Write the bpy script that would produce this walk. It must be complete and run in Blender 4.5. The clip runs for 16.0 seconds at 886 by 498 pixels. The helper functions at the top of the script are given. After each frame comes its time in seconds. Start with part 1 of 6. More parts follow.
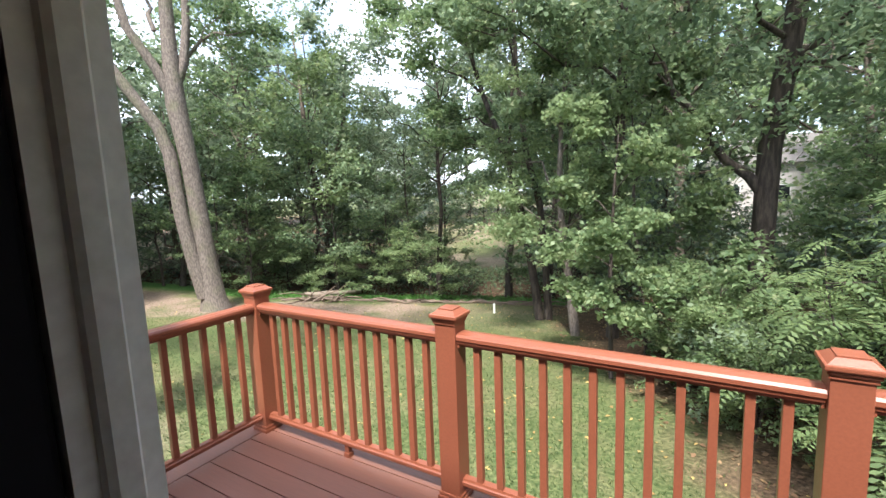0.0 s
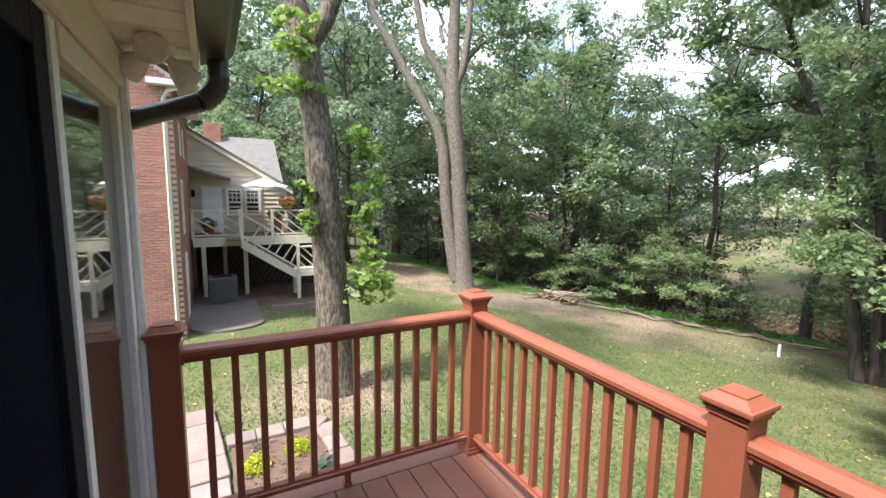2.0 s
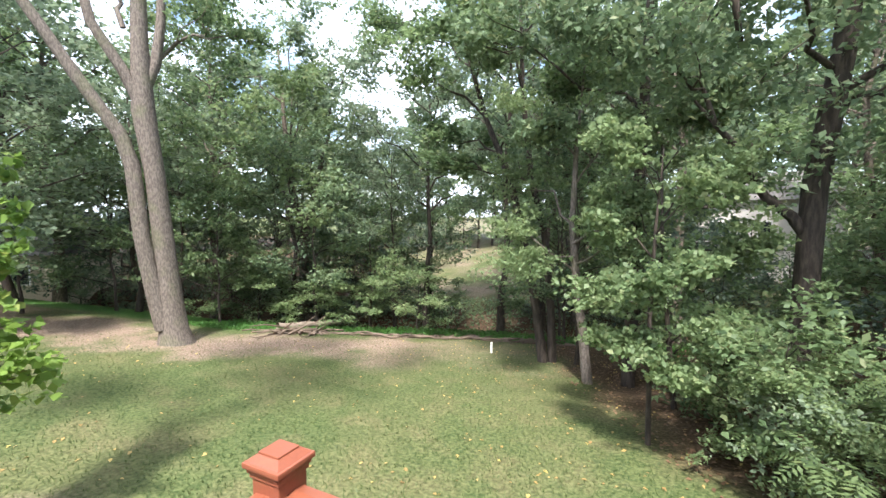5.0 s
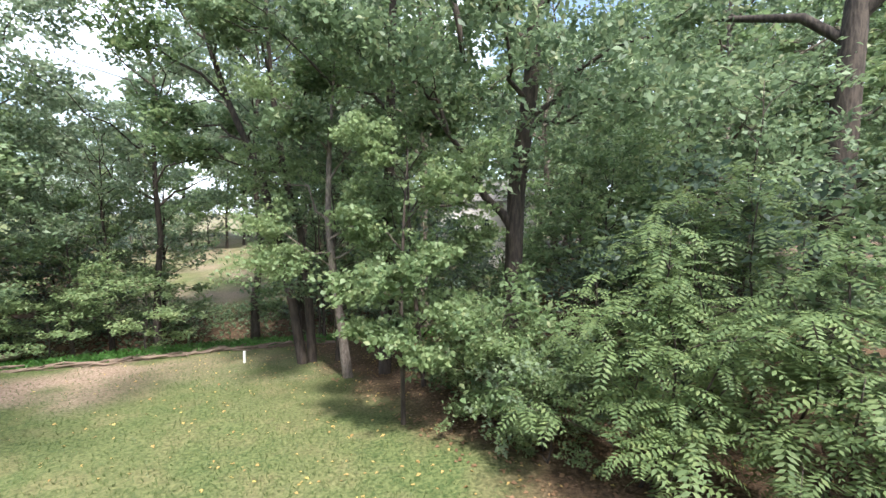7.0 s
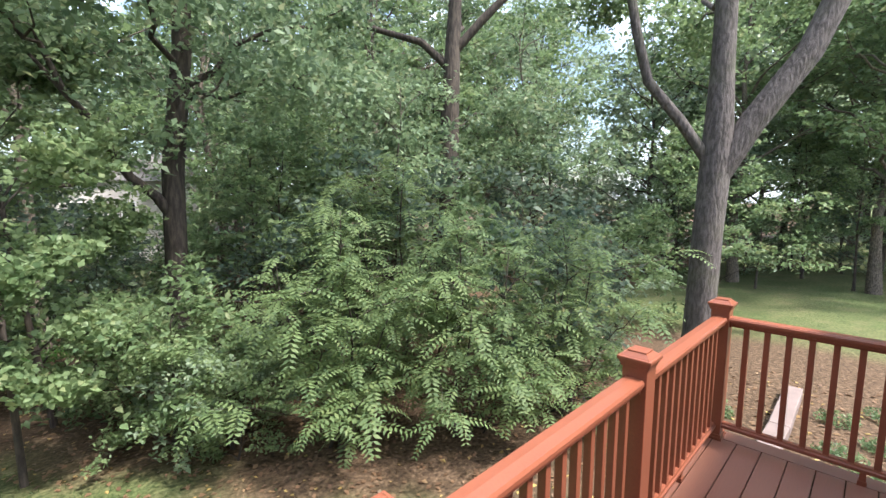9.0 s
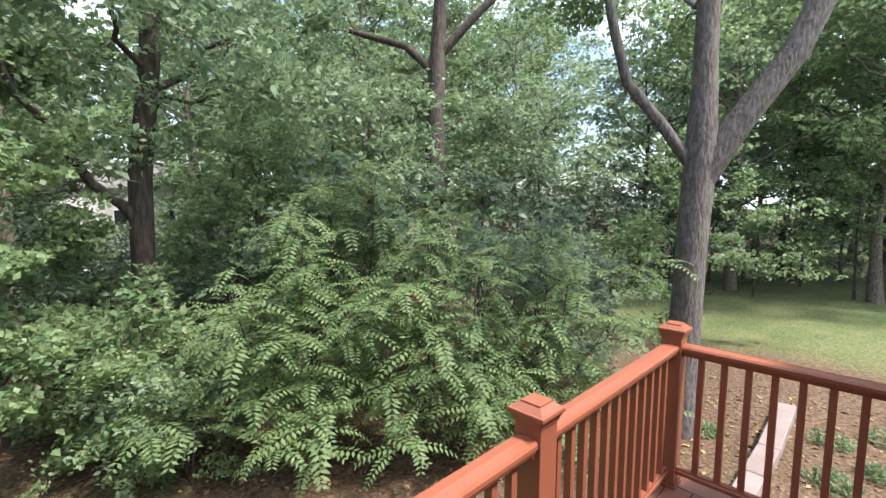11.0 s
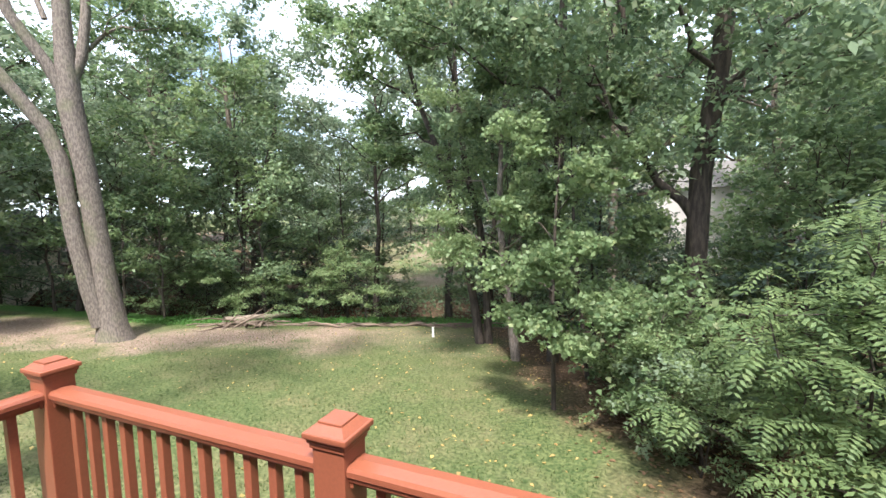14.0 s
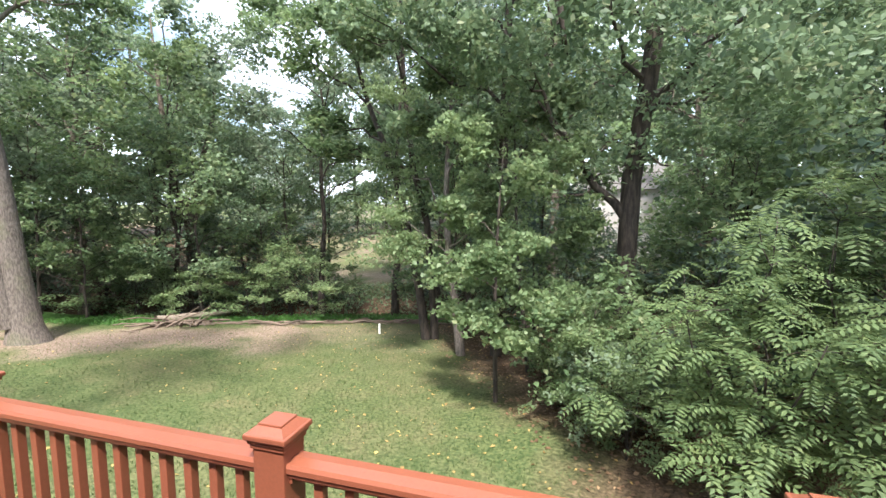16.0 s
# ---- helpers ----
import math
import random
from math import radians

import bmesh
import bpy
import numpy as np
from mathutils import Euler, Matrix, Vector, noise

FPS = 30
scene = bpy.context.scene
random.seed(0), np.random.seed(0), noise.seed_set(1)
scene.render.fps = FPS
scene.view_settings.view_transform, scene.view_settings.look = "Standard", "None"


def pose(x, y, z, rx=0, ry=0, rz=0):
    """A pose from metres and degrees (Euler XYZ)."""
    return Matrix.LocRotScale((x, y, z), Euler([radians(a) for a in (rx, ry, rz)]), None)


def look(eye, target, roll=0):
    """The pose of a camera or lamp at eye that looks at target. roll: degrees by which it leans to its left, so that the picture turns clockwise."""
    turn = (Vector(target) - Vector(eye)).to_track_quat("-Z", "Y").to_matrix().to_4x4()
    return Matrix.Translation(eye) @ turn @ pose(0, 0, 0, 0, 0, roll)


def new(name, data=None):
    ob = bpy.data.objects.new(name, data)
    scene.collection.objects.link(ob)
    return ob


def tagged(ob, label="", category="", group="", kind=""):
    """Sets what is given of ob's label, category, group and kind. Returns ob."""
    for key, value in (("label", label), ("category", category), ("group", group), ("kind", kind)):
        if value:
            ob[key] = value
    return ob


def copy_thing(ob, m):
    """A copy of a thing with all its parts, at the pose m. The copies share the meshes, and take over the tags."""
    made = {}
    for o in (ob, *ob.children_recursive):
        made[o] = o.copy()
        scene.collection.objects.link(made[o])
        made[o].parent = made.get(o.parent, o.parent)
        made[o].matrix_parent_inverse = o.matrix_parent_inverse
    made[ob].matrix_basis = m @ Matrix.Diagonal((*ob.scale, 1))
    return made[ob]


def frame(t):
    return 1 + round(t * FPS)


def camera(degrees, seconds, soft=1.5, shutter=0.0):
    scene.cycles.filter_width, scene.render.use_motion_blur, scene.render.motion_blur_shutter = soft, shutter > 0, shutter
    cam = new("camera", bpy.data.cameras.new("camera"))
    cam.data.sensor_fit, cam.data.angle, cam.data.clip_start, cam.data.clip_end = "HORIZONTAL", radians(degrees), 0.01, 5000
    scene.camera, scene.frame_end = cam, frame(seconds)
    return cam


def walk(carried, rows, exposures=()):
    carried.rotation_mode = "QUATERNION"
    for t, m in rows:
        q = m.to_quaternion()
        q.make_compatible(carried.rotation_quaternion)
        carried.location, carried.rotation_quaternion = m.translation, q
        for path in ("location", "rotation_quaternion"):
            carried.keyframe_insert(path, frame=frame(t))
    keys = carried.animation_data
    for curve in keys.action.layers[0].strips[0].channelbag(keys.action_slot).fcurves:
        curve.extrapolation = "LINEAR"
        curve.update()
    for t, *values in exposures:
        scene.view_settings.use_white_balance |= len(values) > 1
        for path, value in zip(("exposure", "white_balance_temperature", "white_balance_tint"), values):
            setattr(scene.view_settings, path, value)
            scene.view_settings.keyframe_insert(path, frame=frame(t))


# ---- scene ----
cam = camera(90.7, 16.0)
PATH = [
    (0, (2.609, -1.869, 1.606), (1.597, -0.163, 1.352), -2.16),
    (0.5, (2.525, -1.799, 1.606), (1.373, -0.183, 1.356), -1.58),
    (1, (2.507, -1.655, 1.578), (1.083, -0.272, 1.336), -0.82),
    (1.5, (2.419, -1.448, 1.604), (0.785, -0.323, 1.349), 0.32),
    (2, (2.222, -1.394, 1.615), (0.466, -0.471, 1.362), 0.75),
    (2.5, (1.972, -1.374, 1.653), (0.185, -0.508, 1.415), 0.32),
    (3, (1.660, -1.254, 1.666), (-0.062, -0.257, 1.459), 0.40),
    (3.5, (1.440, -1.170, 1.754), (-0.124, 0.063, 1.566), 0.11),
    (4, (1.137, -1.118, 1.792), (-0.201, 0.359, 1.627), 0.02),
    (6.5, (1.035, -0.706, 1.696), (0.840, 1.277, 1.533), 0.23),
    (7, (1.095, -0.695, 1.698), (1.230, 1.294, 1.539), 0.36),
    (7.5, (1.136, -0.696, 1.698), (1.613, 1.241, 1.545), 0.43),
    (8, (1.151, -0.739, 1.699), (1.984, 1.072, 1.539), 0.32),
    (8.5, (0.979, -0.765, 1.755), (2.128, 0.860, 1.553), 0.16),
    (9, (0.980, -0.746, 1.733), (2.387, 0.656, 1.502), 0.32),
    (11.5, (1.944, -0.895, 1.749), (3.339, 0.527, 1.564), 0.25),
    (12, (2.121, -0.920, 1.700), (3.193, 0.762, 1.554), 0.61),
    (12.5, (2.275, -0.945, 1.700), (2.688, 1.005, 1.535), 0.53),
    (13, (2.565, -1.094, 1.740), (2.347, 0.885, 1.550), 0.08),
    (13.5, (2.499, -1.153, 1.738), (1.904, 0.747, 1.555), -0.52),
    (14, (2.326, -1.054, 1.662), (1.553, 0.781, 1.475), -1.09),
    (14.5, (2.294, -1.070, 1.667), (1.469, 0.741, 1.471), -1.04),
    (15, (2.299, -1.077, 1.668), (1.529, 0.758, 1.469), -0.71),
    (15.5, (2.295, -1.028, 1.641), (1.636, 0.849, 1.438), -0.35),
    (16, (2.423, -1.167, 1.737), (1.873, 0.745, 1.527), 0.01),
]
walk(cam, [(t, look(eye, aim, roll)) for t, eye, aim, roll in PATH],
     [(0, 1.5), (11.5, 1.5), (12.6, 1.7), (13.2, 1.7), (14.2, 1.5), (16, 1.5)])

# ---- world, sun ----
world = bpy.data.worlds.new("world")
scene.world = world
world.use_nodes = True
wn, wl = world.node_tree.nodes, world.node_tree.links
sky = wn.new("ShaderNodeTexSky")
sky.sky_type = "NISHITA"
sky.sun_disc = False
SUN_ELEVATION, SUN_TURN = radians(60), radians(161)   # turn: clockwise from +y
sky.sun_elevation, sky.sun_rotation = SUN_ELEVATION, SUN_TURN
sky.air_density, sky.dust_density = 1.0, 2.5
# broken cloud over the blue, thick and white
wtc = wn.new("ShaderNodeTexCoord")
wns = wn.new("ShaderNodeTexNoise")
wns.inputs["Scale"].default_value, wns.inputs["Detail"].default_value = 3.2, 6
wrp = wn.new("ShaderNodeValToRGB")
wrp.color_ramp.elements[0].position, wrp.color_ramp.elements[1].position = 0.45, 0.66
wmx = wn.new("ShaderNodeMix")
wmx.data_type = "RGBA"
wmx.inputs["B"].default_value = (8.3, 9.3, 10.9, 1)
wl.new(wtc.outputs["Generated"], wns.inputs["Vector"])
wl.new(wns.outputs["Fac"], wrp.inputs["Fac"])
wl.new(wrp.outputs["Color"], wmx.inputs["Factor"])
wl.new(sky.outputs["Color"], wmx.inputs["A"])
wl.new(wmx.outputs["Result"], wn["Background"].inputs["Color"])
wn["Background"].inputs["Strength"].default_value = 0.15

sun = new("sun", bpy.data.lights.new("sun", "SUN"))
sun.data.energy, sun.data.angle, sun.data.color = 3.4, radians(5), (1.0, 0.97, 0.92)
sun_from = Vector((math.sin(SUN_TURN) * math.cos(SUN_ELEVATION), math.cos(SUN_TURN) * math.cos(SUN_ELEVATION), math.sin(SUN_ELEVATION)))
sun.matrix_world = look(sun_from * 60, (0, 0, 0))


# ---- materials ----
def nodes_of(name):
    m = bpy.data.materials.new(name)
    m.use_nodes = True
    return m, m.node_tree.nodes, m.node_tree.links, m.node_tree.nodes["Principled BSDF"]


def ramp_of(n, l, fac, stops):
    r = n.new("ShaderNodeValToRGB")
    while len(r.color_ramp.elements) < len(stops):
        r.color_ramp.elements.new(0.5)
    for e, (p, c) in zip(r.color_ramp.elements, stops):
        e.position, e.color = p, (*c, 1)
    l.new(fac, r.inputs["Fac"])
    return r.outputs["Color"]


def noise_of(n, l, scale, detail=5, coords="Object", stretch=(1, 1, 1)):
    tc = n.new("ShaderNodeTexCoord")
    mp = n.new("ShaderNodeMapping")
    mp.inputs["Scale"].default_value = stretch
    ns = n.new("ShaderNodeTexNoise")
    ns.inputs["Scale"].default_value, ns.inputs["Detail"].default_value = scale, detail
    l.new(tc.outputs[coords], mp.inputs["Vector"])
    l.new(mp.outputs["Vector"], ns.inputs["Vector"])
    return ns.outputs["Fac"]


def mixed(n, l, fac, a, b, how="MIX"):
    m = n.new("ShaderNodeMix")
    m.data_type, m.blend_type = "RGBA", how
    for v, k in ((fac, "Factor"), (a, "A"), (b, "B")):
        if isinstance(v, (int, float)):
            m.inputs[k].default_value = v
        elif isinstance(v, tuple):
            m.inputs[k].default_value = (*v, 1)
        else:
            l.new(v, m.inputs[k])
    return m.outputs["Result"]


def bumped(n, l, b, height, strength, distance=0.01):
    bp = n.new("ShaderNodeBump")
    bp.inputs["Strength"].default_value, bp.inputs["Distance"].default_value = strength, distance
    l.new(height, bp.inputs["Height"])
    l.new(bp.outputs["Normal"], b.inputs["Normal"])


def surface(name, colour, rough=0.6, vary=0.15, scale=6.0, grain=60.0, bump=0.2, metal=0.0, stretch=(1, 1, 1), spec=0.5, depth=0.004, pieces=0.0):
    """A surface with broad stains, fine grain and relief; pieces: how far single pieces differ."""
    m, n, l, b = nodes_of(name)
    broad = noise_of(n, l, scale, 4, stretch=stretch)
    fine = noise_of(n, l, grain, 6, stretch=stretch)
    dark = tuple(c * (1 - vary) for c in colour)
    light = tuple(min(1, c * (1 + vary)) for c in colour)
    col = ramp_of(n, l, broad, [(0.3, dark), (0.7, light)])
    col = mixed(n, l, 0.35, col, ramp_of(n, l, fine, [(0.3, tuple(c * 0.75 for c in colour)), (0.7, tuple(min(1, c * 1.2) for c in colour))]))
    if pieces:
        oi = n.new("ShaderNodeObjectInfo")
        col = mixed(n, l, 1.0, col, ramp_of(n, l, oi.outputs["Random"], [(0, (1 - pieces,) * 3), (1, (1, 1, 1))]), "MULTIPLY")
    l.new(col, b.inputs["Base Color"])
    rr = n.new("ShaderNodeMapRange")
    rr.inputs["To Min"].default_value, rr.inputs["To Max"].default_value = max(0.05, rough - 0.12), min(1, rough + 0.12)
    l.new(fine, rr.inputs["Value"])
    l.new(rr.outputs["Result"], b.inputs["Roughness"])
    b.inputs["Metallic"].default_value = metal
    b.inputs["Specular IOR Level"].default_value = spec
    if bump:
        bumped(n, l, b, fine, bump, depth)
    return m


def leafy(name, dark, light, accent, through_amount=0.42, rough=0.5):
    """Leaves: each island its own green, light passing through the blade."""
    m, n, l, b = nodes_of(name)
    geo = n.new("ShaderNodeNewGeometry")
    broad = noise_of(n, l, 0.35, 3)
    col = ramp_of(n, l, geo.outputs["Random Per Island"], [(0.0, dark), (0.5, light), (0.85, light), (1.0, accent)])
    col = mixed(n, l, 0.45, col, ramp_of(n, l, broad, [(0.35, dark), (0.65, light)]))
    l.new(col, b.inputs["Base Color"])
    b.inputs["Roughness"].default_value = rough
    b.inputs["Specular IOR Level"].default_value = 0.32
    tr = n.new("ShaderNodeBsdfTranslucent")
    hs = n.new("ShaderNodeHueSaturation")
    hs.inputs["Hue"].default_value, hs.inputs["Saturation"].default_value, hs.inputs["Value"].default_value = 0.49, 1.0, 1.6
    l.new(col, hs.inputs["Color"])
    l.new(hs.outputs["Color"], tr.inputs["Color"])
    mx = n.new("ShaderNodeMixShader")
    mx.inputs["Fac"].default_value = through_amount
    l.new(b.outputs["BSDF"], mx.inputs[1])
    l.new(tr.outputs["BSDF"], mx.inputs[2])
    l.new(mx.outputs["Shader"], n["Material Output"].inputs["Surface"])
    return m


def bark_of(name, dark, light, moss=0.0, size=13, run=0.22):
    m, n, l, b = nodes_of(name)
    ridges = noise_of(n, l, size, 9, stretch=(1, 1, run))
    fine = noise_of(n, l, 45, 5, stretch=(1, 1, 0.4))
    patch = noise_of(n, l, 1.3, 3)
    col = ramp_of(n, l, ridges, [(0.41, dark), (0.60, light)])
    col = mixed(n, l, 0.3, col, ramp_of(n, l, fine, [(0.3, dark), (0.7, light)]))
    if moss:
        spots = ramp_of(n, l, patch, [(0.52, (0, 0, 0)), (0.66, (moss,) * 3)])
        col = mixed(n, l, spots, col, (0.13, 0.15, 0.06))
    l.new(col, b.inputs["Base Color"])
    b.inputs["Roughness"].default_value = 0.9
    bumped(n, l, b, ridges, 0.9, 0.04)
    return m


def clear_glass(name, tint=(0.9, 0.95, 0.93)):
    m, n, l, b = nodes_of(name)
    b.inputs["Base Color"].default_value = (*tint, 1)
    b.inputs["Roughness"].default_value = 0.02
    b.inputs["Transmission Weight"].default_value = 1.0
    b.inputs["IOR"].default_value = 1.5
    return m


RAIL = surface("rail_composite", (0.262, 0.083, 0.046), 0.34, 0.07, 3, 90, 0.06, spec=0.5)
BOARD = surface("deck_board", (0.270, 0.118, 0.082), 0.40, 0.14, 2.0, 70, 0.3, stretch=(0.12, 1.5, 1), depth=0.002, pieces=0.16)
WHITE = surface("white_trim", (0.82, 0.83, 0.84), 0.45, 0.05, 3, 60, 0.05)
CREAM = surface("cream_soffit", (0.74, 0.69, 0.60), 0.55, 0.06, 3, 60, 0.05)
GREYTRIM = surface("grey_trim", (0.36, 0.365, 0.375), 0.4, 0.06, 3, 60, 0.05)
BROWNMETAL = surface("brown_gutter_metal", (0.055, 0.042, 0.036), 0.32, 0.1, 3, 40, 0.05, spec=0.6)
SCREEN = surface("dark_door_screen", (0.007, 0.008, 0.014), 0.9, 0.2, 2, 300, 0.05, spec=0.03)
BLACKFRAME = surface("dark_door_frame", (0.012, 0.013, 0.02), 0.7, 0.15, 3, 60, 0.05, spec=0.15)
PLASTER = surface("inside_paint", (0.42, 0.38, 0.33), 0.85, 0.06, 2, 50, 0.05)
INFLOOR = surface("inside_floor", (0.12, 0.075, 0.045), 0.5, 0.2, 2, 30, 0.1, stretch=(0.2, 2, 1))
GLASS = clear_glass("window_glass")
BULB = surface("frosted_bulb", (0.72, 0.70, 0.66), 0.25, 0.03, 3, 60, 0)
BRICK = surface("red_brick", (0.37, 0.172, 0.128), 0.85, 0.25, 3, 40, 0.4, pieces=0.35)
MORTAR = surface("mortar", (0.68, 0.60, 0.52), 0.95, 0.12, 5, 50, 0.3)
BEIGE = surface("beige_siding", (0.64, 0.56, 0.44), 0.6, 0.08, 2, 40, 0.08, pieces=0.16)
BEIGEWOOD = surface("beige_painted_wood", (0.66, 0.60, 0.48), 0.6, 0.08, 4, 50, 0.1)
STAIRTREAD = surface("weathered_tread", (0.16, 0.115, 0.085), 0.8, 0.2, 4, 50, 0.2)
SHINGLE = surface("grey_shingle", (0.16, 0.15, 0.145), 0.9, 0.2, 4, 60, 0.4)
CONCRETE = surface("patio_concrete", (0.135, 0.112, 0.104), 0.9, 0.16, 1.4, 50, 0.3)
STONE = surface("edging_stone", (0.27, 0.205, 0.190), 0.85, 0.2, 3, 40, 0.35, pieces=0.3)
SOIL = surface("mulch_soil", (0.122, 0.077, 0.057), 0.95, 0.35, 3, 40, 0.8, depth=0.02)
PALEWALL = surface("pale_siding", (0.62, 0.59, 0.58), 0.6, 0.1, 2, 40, 0.08)
ACGREY = surface("unit_grey_metal", (0.105, 0.11, 0.118), 0.5, 0.1, 4, 50, 0.1)
CANVAS = surface("white_canvas", (0.80, 0.78, 0.74), 0.9, 0.04, 3, 80, 0.1)
# near-black: shade of the void under the neighbour's deck, put into the colour
UNDERSHADE = surface("underdeck_shade", (0.05, 0.04, 0.035), 0.9, 0.2, 3, 40, 0.2)
CLAY = surface("terracotta_pot", (0.40, 0.15, 0.08), 0.8, 0.15, 5, 50, 0.1)
STAKEWHITE = surface("stake_paint", (0.78, 0.77, 0.72), 0.6, 0.08, 5, 50, 0.1)
BLACKPLASTIC = surface("black_plastic", (0.015, 0.015, 0.017), 0.35, 0.1, 5, 50, 0.1)
DEADWOOD = surface("dead_wood", (0.17, 0.125, 0.095), 0.9, 0.3, 4, 40, 0.5, stretch=(0.3, 1, 1))
PALEWOOD = surface("barkless_log", (0.24, 0.19, 0.15), 0.85, 0.2, 4, 40, 0.4, stretch=(0.3, 1, 1))
BARK_PALE = bark_of("pale_bark", (0.095, 0.076, 0.064), (0.215, 0.180, 0.155), 0.3, 22, 0.35)
BARK_GREY = bark_of("grey_bark", (0.036, 0.027, 0.021), (0.190, 0.152, 0.122), 0.25, 21, 0.34)
BARK_SMOOTH = bark_of("smooth_grey_bark", (0.049, 0.040, 0.037), (0.133, 0.112, 0.106), 0.15, 20, 0.3)
BARK_DARK = bark_of("dark_bark", (0.024, 0.018, 0.014), (0.082, 0.063, 0.050))
LEAF_MID = leafy("maple_leaves", (0.050, 0.087, 0.044), (0.170, 0.244, 0.113), (0.340, 0.351, 0.190))
LEAF_DARK = leafy("oak_leaves", (0.058, 0.097, 0.059), (0.187, 0.261, 0.140), (0.358, 0.359, 0.209), 0.36, 0.5)
# distance haze is mixed into this green, so it is paler and bluer
LEAF_FAR = leafy("hazed_far_leaves", (0.081, 0.124, 0.077), (0.219, 0.281, 0.182), (0.335, 0.345, 0.234))
LEAF_PALE = leafy("pale_leaves", (0.090, 0.146, 0.065), (0.226, 0.297, 0.145), (0.341, 0.360, 0.182))
LEAF_LUSH = leafy("lush_grass", (0.045, 0.120, 0.030), (0.090, 0.215, 0.050), (0.15, 0.26, 0.07), 0.3)
LEAF_BRIGHT = leafy("bright_leaves", (0.087, 0.168, 0.039), (0.207, 0.309, 0.069), (0.338, 0.353, 0.095), 0.45)
LEAF_SUMAC = leafy("feather_leaves", (0.068, 0.111, 0.048), (0.172, 0.235, 0.098), (0.242, 0.286, 0.116), 0.38, 0.62)
LEAF_BLUE = leafy("blue_green_leaves", (0.038, 0.068, 0.053), (0.119, 0.164, 0.118), (0.194, 0.214, 0.143))
LEAF_YELLOW = leafy("chartreuse_leaves", (0.22, 0.30, 0.02), (0.45, 0.50, 0.03), (0.5, 0.5, 0.05))
FLOWER = leafy("orange_flowers", (0.30, 0.10, 0.06), (0.46, 0.20, 0.13), (0.5, 0.3, 0.2))
DRYLEAF = leafy("fallen_leaves", (0.22, 0.12, 0.05), (0.46, 0.34, 0.12), (0.55, 0.48, 0.14), 0.1)
DRYLEAF_BROWN = leafy("brown_litter", (0.09, 0.05, 0.03), (0.22, 0.13, 0.075), (0.36, 0.24, 0.12), 0.05)
BLADE = leafy("grass_blades", (0.046, 0.080, 0.026), (0.096, 0.132, 0.046), (0.216, 0.190, 0.098), 0.3)


# ---- mesh helpers ----
def part(name, bm, material, parent=None, label="", smooth=False):
    me = bpy.data.meshes.new(name)
    bm.to_mesh(me)
    bm.free()
    me.materials.append(material)
    if smooth:
        me.polygons.foreach_set("use_smooth", [True] * len(me.polygons))
    ob = new(name, me)
    if parent is not None:
        ob.parent = parent
    return tagged(ob, label)


def empty(name, at, label, category, group="", kind=""):
    ob = new(name)
    ob.location = at
    ob.empty_display_size = 0.2
    return tagged(ob, label, category, group, kind)


def box(bm, x0, x1, y0, y1, z0, z1, bevel=0.0):
    r = bmesh.ops.create_cube(bm, size=1, matrix=Matrix.LocRotScale(((x0 + x1) / 2, (y0 + y1) / 2, (z0 + z1) / 2), None, (abs(x1 - x0), abs(y1 - y0), abs(z1 - z0))))
    if bevel:
        edges = list({e for v in r["verts"] for e in v.link_edges})
        bmesh.ops.bevel(bm, geom=edges, offset=bevel, segments=2, affect="EDGES", profile=0.6)
    return bm


def boxed(*a, bevel=0.0):
    return box(bmesh.new(), *a, bevel=bevel)


def beam(bm, a, b, w, h):
    """A bar of w by h from a to b, its h side as upright as it can be."""
    a, b = Vector(a), Vector(b)
    d = b - a
    q = d.to_track_quat("X", "Z")
    bmesh.ops.create_cube(bm, size=1, matrix=Matrix.LocRotScale((a + b) / 2, q, (d.length, w, h)))
    return bm


def prism(bm, outline, axis, a, b):
    """An outline of (u, v) pairs drawn along an axis from a to b."""
    def at(u, v, s):
        return {"x": (s, u, v), "y": (u, s, v), "z": (u, v, s)}[axis]
    lo = [bm.verts.new(at(u, v, a)) for u, v in outline]
    hi = [bm.verts.new(at(u, v, b)) for u, v in outline]
    k = len(outline)
    for i in range(k):
        bm.faces.new((lo[i], lo[(i + 1) % k], hi[(i + 1) % k], hi[i]))
    bm.faces.new(lo[::-1])
    bm.faces.new(hi)
    bmesh.ops.recalc_face_normals(bm, faces=bm.faces)
    return bm


def tube_data(points, radii, sides=8, rough=0.0, rng=None):
    """Vertices and faces of a tapering tube along points."""
    pts = [Vector(p) for p in points]
    verts, faces = [], []
    up = Vector((0.3, 0.9, 0.1)).normalized()
    for i, p in enumerate(pts):
        d = (pts[min(i + 1, len(pts) - 1)] - pts[max(i - 1, 0)]).normalized()
        u = (up - d * up.dot(d)).normalized()
        v = d.cross(u)
        for k in range(sides):
            a = 2 * math.pi * k / sides
            r = radii[i] * (1 + (rng.uniform(-rough, rough) if rng else 0))
            verts.append(tuple(p + (u * math.cos(a) + v * math.sin(a)) * r))
        if i:
            o = (i - 1) * sides
            for k in range(sides):
                faces.append((o + k, o + (k + 1) % sides, o + sides + (k + 1) % sides, o + sides + k))
    faces.append(tuple(range((len(pts) - 1) * sides, len(pts) * sides)))
    return verts, faces


def join_data(items):
    verts, faces = [], []
    for v, f in items:
        o = len(verts)
        verts += v
        faces += [tuple(i + o for i in q) for q in f]
    return verts, faces


def mesh_object(name, verts, faces, material, parent=None, label="", smooth=True):
    me = bpy.data.meshes.new(name)
    me.from_pydata(verts, [], faces)
    me.materials.append(material)
    me.polygons.foreach_set("use_smooth", [smooth] * len(me.polygons))
    me.update()
    ob = new(name, me)
    if parent is not None:
        ob.parent = parent
    return tagged(ob, label)


